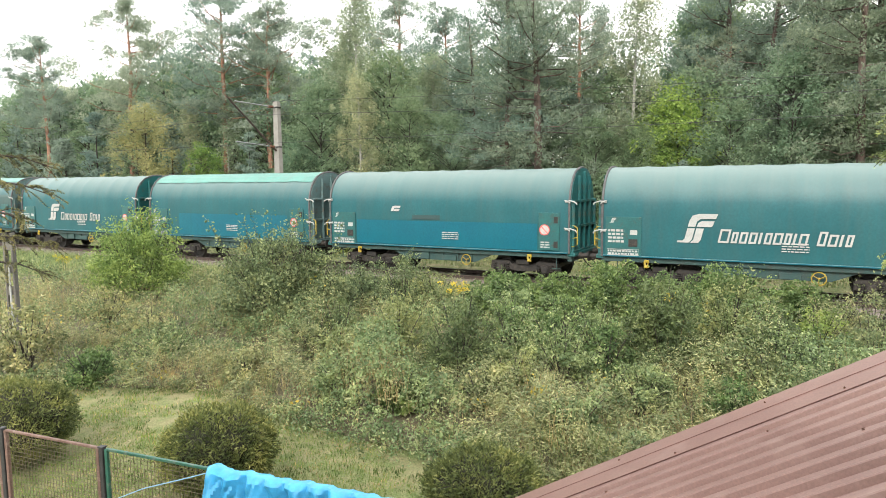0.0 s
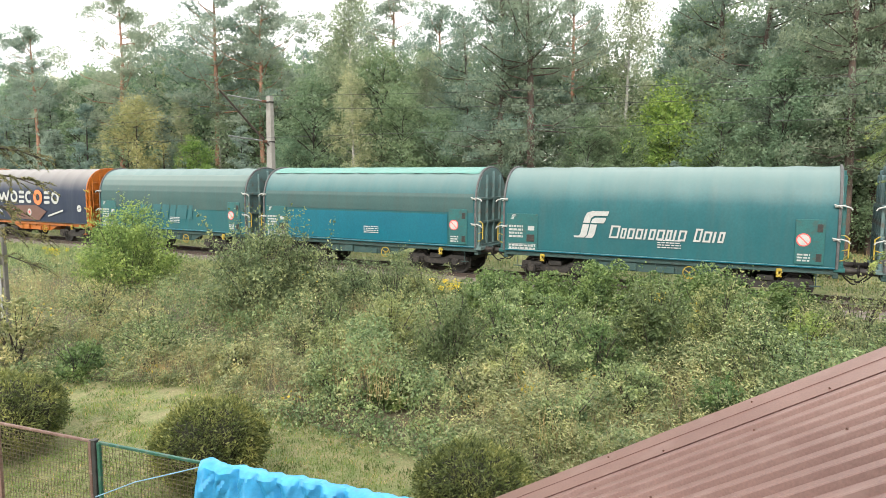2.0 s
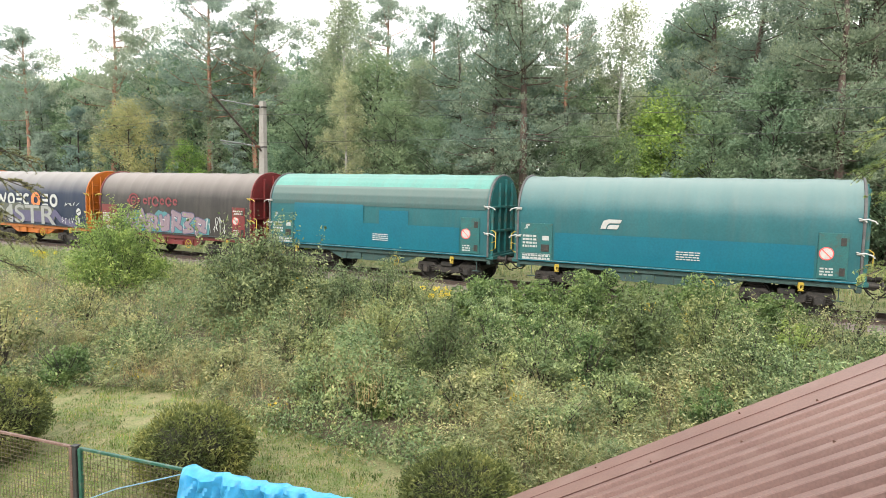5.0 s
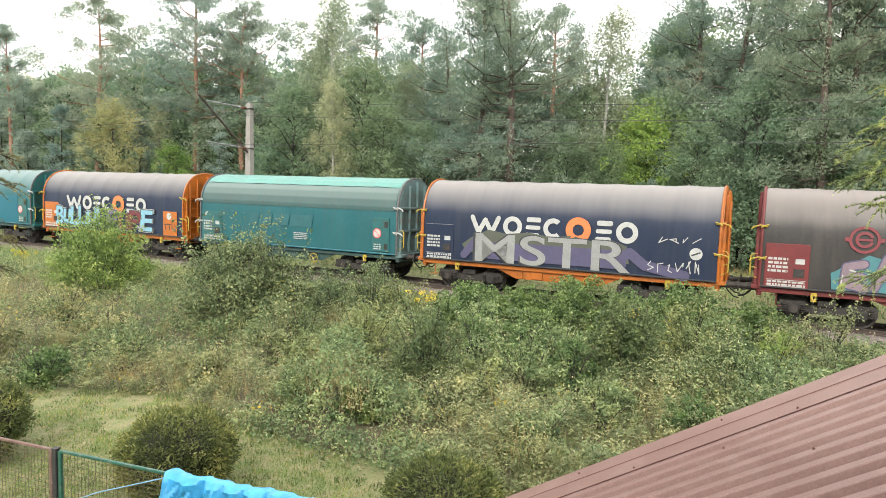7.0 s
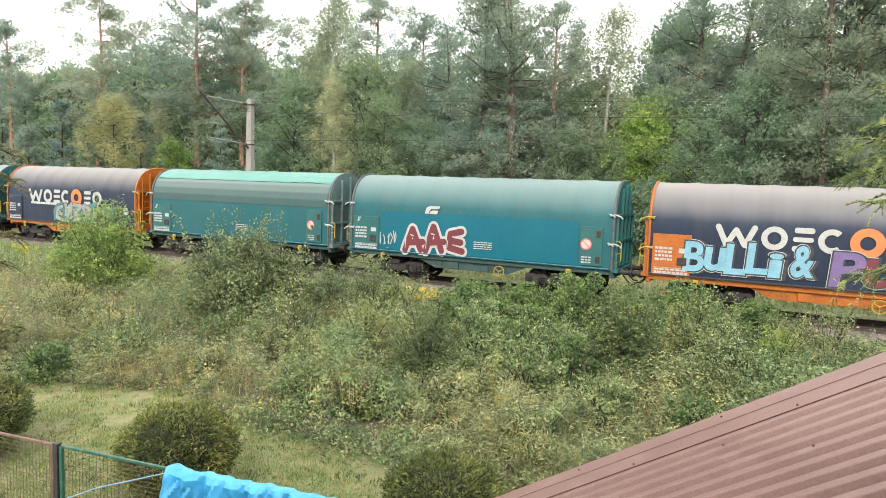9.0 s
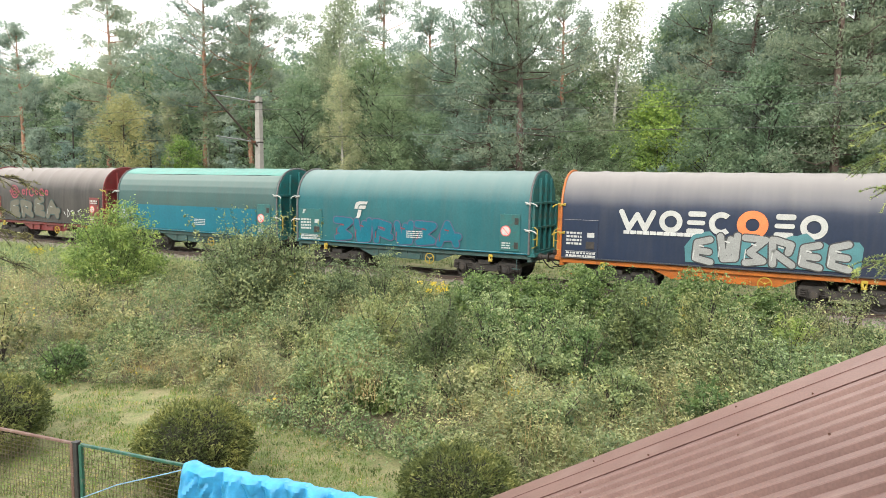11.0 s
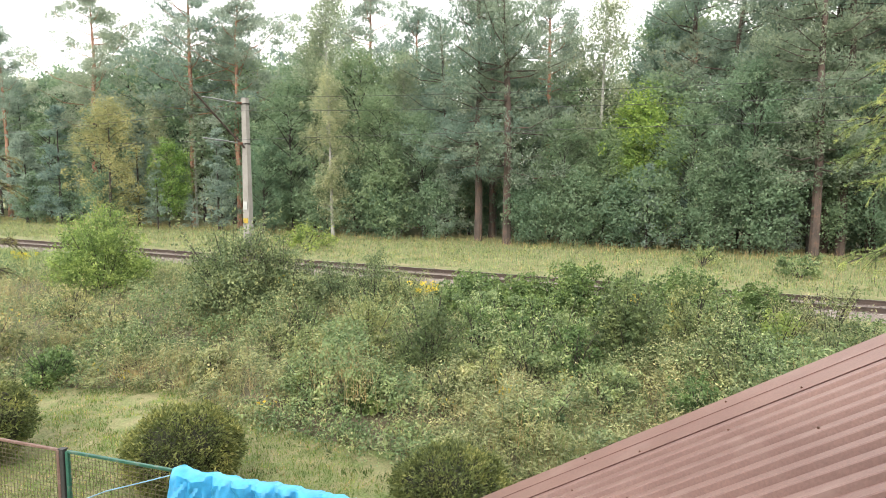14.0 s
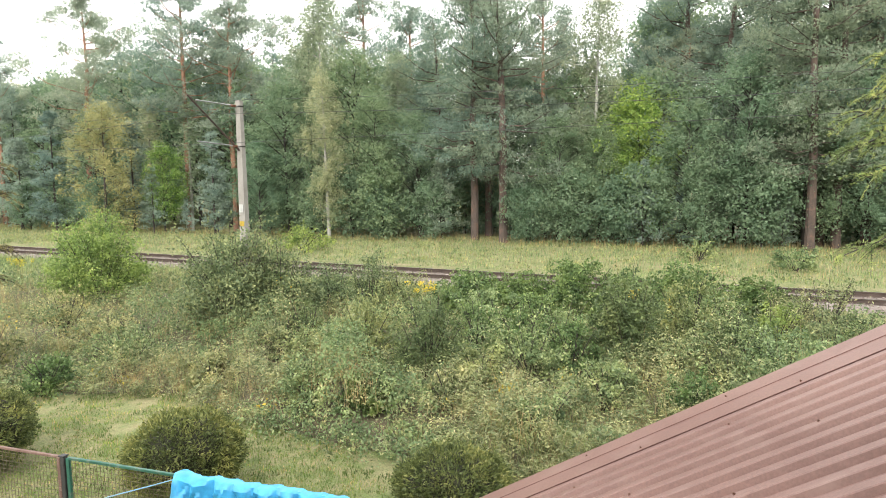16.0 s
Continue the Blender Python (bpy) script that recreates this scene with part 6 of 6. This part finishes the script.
M["mesh_wire"] = mottled("brownish_fence_wire", (0.10, 0.085, 0.05), (0.16, 0.13, 0.08), 6, 0.6, 0.3)
FU = fence()


def blue_sheet():
    """Plastic sheet folded over the fence."""
    b = Build()
    o = Vector((-2.26, 6.045, 0))
    nrm = Vector((FU.y, -FU.x, 0))  # towards the house
    nu, nv = 150, 40
    for i in range(nu + 1):
        x = i / nu * 2.75
        top = 1.512 + 0.012 * noise.noise((x * 3, 0, 0)) + 0.03 * max(0, noise.noise((x * 5.5, 1, 0)))
        for j in range(nv + 1):
            v = j / nv * 1.25 - 0.28
            fold = 0.17 * abs(noise.noise((x * 1.9 + 0.5 * v, v * 0.8, 3))) + 0.10 * abs(noise.noise((x * 4.6 - 1.1 * v, v * 1.2, 6))) + 0.06 * abs(noise.noise((x * 13 + v * 7, v * 6, 2))) - 0.03
            side = 1 if v > 0 else -1
            drop = abs(v)
            off = side * (0.03 + min(drop, 0.05) * 0.6 + 0.04 * drop) + fold * smooth(0, 0.06, drop)
            p = o + FU * (x + 0.02 * noise.noise((v * 3, x, 2))) + nrm * off
            b.v.append((p.x, p.y, top - max(0, drop - 0.02)))
    w = nv + 1
    b.f = [(i * w + j, (i + 1) * w + j, (i + 1) * w + j + 1, i * w + j + 1) for i in range(nu) for j in range(nv)]
    thing("plastic_sheet", "crumpled light blue plastic sheet hung over the fence", "tarpaulin", me=b.mesh("plastic_sheet", M["bluetarp"], True))
    c = Build().tube([o + Vector((0, 0, 1.44)), o - FU * 0.25 + nrm * 0.05 + Vector((0, 0, 1.36)), o - FU * 0.75 + nrm * 0.12 + Vector((0, 0, 1.20)), o - FU * 1.2 + nrm * 0.2 + Vector((0, 0, 1.0))], 0.006, 6)
    thing("cord", "thin light blue cord tied to the plastic sheet", "cord", me=c.mesh("cord", M["cord"], True))


M["cord"] = mottled("pale_blue_cord", (0.16, 0.34, 0.50), (0.24, 0.42, 0.58), 8, 0.6)
blue_sheet()


# ---- the outbuilding ----
def shed():
    e, d = Vector((0.418, 0.908, 0)), Vector((0.908, -0.418, 0.60))
    q = Vector((2.36, 5.14, 2.2))
    nrm = e.cross(d).normalized()
    if nrm.z < 0:
        nrm = -nrm
    ob = thing("outbuilding", "low outbuilding with a brown-red profiled sheet roof", "shed")
    pitch, hgt = 0.195, 0.042
    sh = Build()
    prof = []
    x = 0.24
    while x > -4.6:
        prof += [(x, 0.002), (x - 0.010, 0), (x - 0.066, 0), (x - 0.074, 0.003), (x - 0.092, hgt - 0.004), (x - 0.100, hgt), (x - 0.166, hgt), (x - 0.175, hgt - 0.004)]
        x -= pitch
    ks = [-2.62 + 0.35 * i for i in range(17)]
    for k in ks:
        for u, h in prof:
            sh.v.append(tuple(q + e * u + d * k + nrm * h))
    w = len(prof)
    sh.f = [(i * w + j, i * w + j + 1, (i + 1) * w + j + 1, (i + 1) * w + j) for i in range(len(ks) - 1) for j in range(w - 1)]
    rf = part("roof_sheet", sh.mesh("roof_sheet", M["roof"]), ob, "ribbed brown-red sheet roof")
    # flashing along the verge
    fl = Build()
    a, c = q + d * ks[0], q + d * ks[-1]
    for rim in ([(-0.235, 0.0425), (-0.235, 0.048), (0.06, 0.050), (0.06, 0.046)], [(0.03, 0.0515), (0.03, 0.056), (0.285, 0.058), (0.30, 0.052), (0.30, -0.16), (0.29, -0.16), (0.29, 0.052), (0.05, 0.0515)]):
        k = len(rim)
        fl.add([p + e * u + nrm * h for p in (a, c) for u, h in rim], [(k + i, k + (i + 1) % k, (i + 1) % k, i) for i in range(k)])
    part("verge_flashing", fl.mesh("verge_flashing", M["roof"]), ob)
    scr = Build().tube([(0, 0, 0), (0, 0, 0.004)], 0.010, 10).tube([(0, 0, 0.004), (0, 0, 0.012)], 0.006, 6).mesh("screw", M["screw"])
    up = nrm.to_track_quat("Z", "Y").to_matrix().to_4x4()
    for u0, row in ((0.17, 0), (-0.19, 1), (0.122 - pitch * 3, 0), (0.122 - pitch * 6, 1), (0.122 - pitch * 9, 0)):
        for k in range(5):
            p = q + e * u0 + d * (-2.1 + 1.15 * k + 0.5 * row) + nrm * (0.057 if u0 > 0 else 0.048 if u0 > -0.2 else hgt)
            part("screw", scr, rf, m=Matrix.Translation(p) @ up)
    lo, hi = q + d * -2.45, q + d * 2.85
    def wall(p0, p1, z0, z1):
        n = (p1 - p0).normalized().cross(Vector((0, 0, 1))) * 0.1
        vs = [(p.x, p.y, z) for p, z in ((p0 - n, -0.1), (p1 - n, -0.1), (p1 - n, z1), (p0 - n, z0), (p0 + n, -0.1), (p1 + n, -0.1), (p1 + n, z1), (p0 + n, z0))]
        return Build().add(vs, [(0, 1, 2, 3), (7, 6, 5, 4), (0, 4, 5, 1), (1, 5, 6, 2), (2, 6, 7, 3), (3, 7, 4, 0)])
    for p0, p1, z0, z1 in ((lo + e * 0.1, hi + e * 0.1, lo.z - 0.1, hi.z - 0.1), (lo - e * 4.3, hi - e * 4.3, lo.z - 0.1, hi.z - 0.1), (lo, lo - e * 4.2, lo.z - 0.15, lo.z - 0.15), (hi, hi - e * 4.2, hi.z - 0.15, hi.z - 0.15)):
        part("wall", wall(p0, p1, z0, z1).mesh("wall", M["wall"]), ob)


M["screw"] = mottled("rusty_screw", (0.10, 0.05, 0.035), (0.17, 0.08, 0.05), 9, 0.6, 0.4)
shed()


# ---- unseen house wall round the upper window from which one looks ----
def unseen_house_wall():
    # added out of view: keeps the sky behind off the shed roof's ribs
    b = Build()
    for c, sz in (((-3.6, -0.45, 3.25), (5.2, 0.3, 6.7)), ((3.6, -0.45, 3.25), (5.2, 0.3, 6.7)), ((0, -0.45, 1.4), (2.0, 0.3, 3.0)), ((0, -0.45, 5.9), (2.0, 0.3, 1.4))):
        b.box(c, sz)
    tagged(new("wall_house_unseen", b.mesh("wall_house_unseen", M["wall"])), "unseen plain house wall with an open upper window, added to block sky", "wall", kind="structure")


unseen_house_wall()


# ---- overhead line ----
def catenary():
    p = Vector((-8.85, 35.0, 0))
    ob = thing("catenary_mast", "pale concrete overhead-line mast with steel brackets", "mast", pose(p.x, p.y, 0.1, 0, 0, -TURN))
    b = Build()
    b.add([(sx * r, sy * r * 0.8, z) for z, r in ((-0.3, 0.215), (8.3, 0.145)) for sx, sy in ((-1, -1), (1, -1), (1, 1), (-1, 1))], [(3, 2, 1, 0), (4, 5, 6, 7)] + [(i, (i + 1) % 4, 4 + (i + 1) % 4, 4 + i) for i in range(4)])
    part("mast", b.mesh("mast", M["concrete"]), ob, "tapered concrete mast")
    # brackets reach over the track
    for z, name in ((8.0, "top_tie"), (5.95, "lower_tube")):
        k = Build().tube([(0, -0.14, z), (0, -2.9, z + (0.05 if z > 7 else 0.15))], 0.035, 8)
        part(name, k.mesh(name, M["galv"], True), ob)
        ins = Build()
        for j in range(5):
            ins.tube([(0, -0.30 - j * 0.07, z), (0, -0.33 - j * 0.07, z)], 0.075, 10)
        part("insulator", ins.mesh("insulator", M["insul"], True), ob)
        bd = Build().box((0, 0, z), (0.36, 0.30, 0.07), bev=0.01)
        part("clamp_band", bd.mesh("clamp_band", M["grime"]), ob)
    part("strut", Build().tube([(0, -0.14, 5.75), (0, -3.4, 8.25)], 0.048, 8).mesh("strut", M["rail_side"], True), ob, "rusty diagonal strut")
    part("steady_arm", Build().tube([(0, -2.9, 6.1), (0, -1.7, 5.7)], 0.018, 6).mesh("steady_arm", M["galv"], True), ob)
    part("sign_plate", Build().box((0.0, -0.19, 2.75), (0.26, 0.02, 0.42), bev=0.004).mesh("sign_plate", M["offwhite"]), ob, "white plate with worn markings")
    part("yellow_mark", Build().box((0.0, -0.185, 1.95), (0.3, 0.03, 0.26), bev=0.004).mesh("yellow_mark", M["yellow"]), ob)
    s0, _l0 = to_plan(p.x, p.y)
    for nm, z0, sag, l, r in (("contact_wire", 6.0, 0.0, 0.0, 0.009), ("messenger_wire", 7.45, 0.75, 0.0, 0.009), ("feeder_wire", 8.35, 0.8, 2.2, 0.008)):
        cu = Build()
        cu.tube([plan(s0 + 62 * f / 12, l, z0 + 0.1 - sag * 4 * (f / 12 % 1) * (1 - f / 12 % 1)) for f in range(-36, 37)], r, 5, False)
        thing(nm, "thin overhead wire along the track", "wire", me=cu.mesh(nm, M["wire"], True))


M["insul"] = mottled("brown_ceramic", (0.10, 0.05, 0.035), (0.16, 0.08, 0.05), 6, 0.25)
catenary()


# ---- larches and the old pole at the edges ----
def larch(x, y, h, seed, arms, mat):
    """A larch near the house; arms: bearing in degrees, height and length of its lower branches."""
    rng = np.random.default_rng(seed)
    ob = thing("larch_tree", "larch with drooping %s needle branches" % ("golden-green" if mat == "larch" else "grey-green"), "larch tree", pose(x, y, ground_z(x, y)))
    tr, V = Build(), []
    tr.tube([(0, 0, -0.1), (0.05, 0, h * 0.5), (0, 0, h)], [0.17, 0.11, 0.02], 9)
    tw = Build()
    for a, z, L in arms:
        dx, dy = math.cos(radians(a)), math.sin(radians(a))
        pts = [Vector((dx * L * f, dy * L * f, z + 0.25 * L * math.sin(f * 2.2) * 0.6 - 0.16 * L * f * f)) for f in (0, 0.25, 0.5, 0.75, 1.0)]
        tw.tube(pts, [0.035, 0.028, 0.02, 0.013, 0.006], 5, False)
        for k in range(int(13 * L)):
            f = rng.uniform(0.2, 1.0)
            i = min(3, int(f * 4))
            p = pts[i].lerp(pts[i + 1], f * 4 - i)
            aa = radians(a) + rng.choice([-1, 1]) * rng.uniform(0.3, 1.2)
            l2 = rng.uniform(0.25, 0.75) * (1.15 - f * 0.5)
            q = p + Vector((math.cos(aa) * l2 * 0.8, math.sin(aa) * l2 * 0.8, -l2 * rng.uniform(0.0, 0.8)))
            tw.tube([p, p.lerp(q, 0.5) + Vector((0, 0, 0.05)), q], [0.007, 0.005, 0.003], 4, False)
            m = int(150 * l2) + 10
            g = rng.uniform(0.05, 1.03, m)
            c = np.array([p.lerp(q, t) + Vector((0, 0, 0.2 * t * (1 - t))) for t in g])
            V.append(leaves(c + rng.normal(0, 0.010, c.shape), 0.030, 0.17, rng, 0))
    part("trunk", tr.mesh("trunk", M["bark_dark"], True), ob)
    part("branchwork", tw.mesh("branchwork", M["bark_dark"], True), ob)
    part("needles", soup("needles", np.concatenate(V), M[mat], 4), ob)


larch(8.72, 9.6, 8.5, 3, [(186, 5.3, 2.2), (195, 5.6, 2.1), (205, 4.9, 2.1), (178, 4.6, 2.2), (188, 4.75, 2.3), (200, 5.2, 2.2), (175, 5.0, 2.3), (165, 4.5, 2.2), (215, 4.3, 1.9), (184, 4.2, 2.0), (196, 3.3, 2.2), (180, 3.0, 2.3), (10, 4.5, 2.0), (60, 5, 2.0), (300, 5, 2.0), (190, 5.8, 1.6), (120, 6.2, 1.6), (240, 6.3, 1.5), (0, 6.5, 1.4)], "larch")
larch(-8.95, 11.6, 8.0, 4, [(5, 4.1, 1.9), (-10, 3.6, 1.9), (15, 3.1, 1.9), (-25, 4.3, 1.7), (0, 2.7, 1.8), (40, 4.6, 1.8), (-40, 3.2, 1.7), (160, 4, 2.0), (220, 4.5, 2.0), (100, 4.8, 1.9), (180, 5.8, 1.6), (-60, 5.6, 1.6)], "old_larch")


M["oldconcrete"] = mottled("dark_weathered_concrete", (0.09, 0.085, 0.075), (0.16, 0.15, 0.135), 3, 0.9, 0, 30, 0.3, 0.005)


def old_pole():
    ob = thing("concrete_pole", "weathered concrete pole with recesses and a white cable duct", "pole", pose(-10.05, 15.0, 0.0))
    b = Build()
    for sy in (-0.09, 0.09):
        b.box((sy, 0, 1.5), (0.04, 0.14, 3.2), bev=0.008)
    for k in range(6):
        b.box((0, 0, 0.2 + k * 0.52), (0.15, 0.12, 0.2), bev=0.006)
    part("pole", b.mesh("pole", M["oldconcrete"]), ob)
    part("cable_duct", Build().tube([(0.02, -0.1, 0.3), (0.02, -0.1, 2.35)], 0.022, 8).mesh("cable_duct", M["offwhite"], True), ob, "white plastic cable duct")


old_pole()

motions()
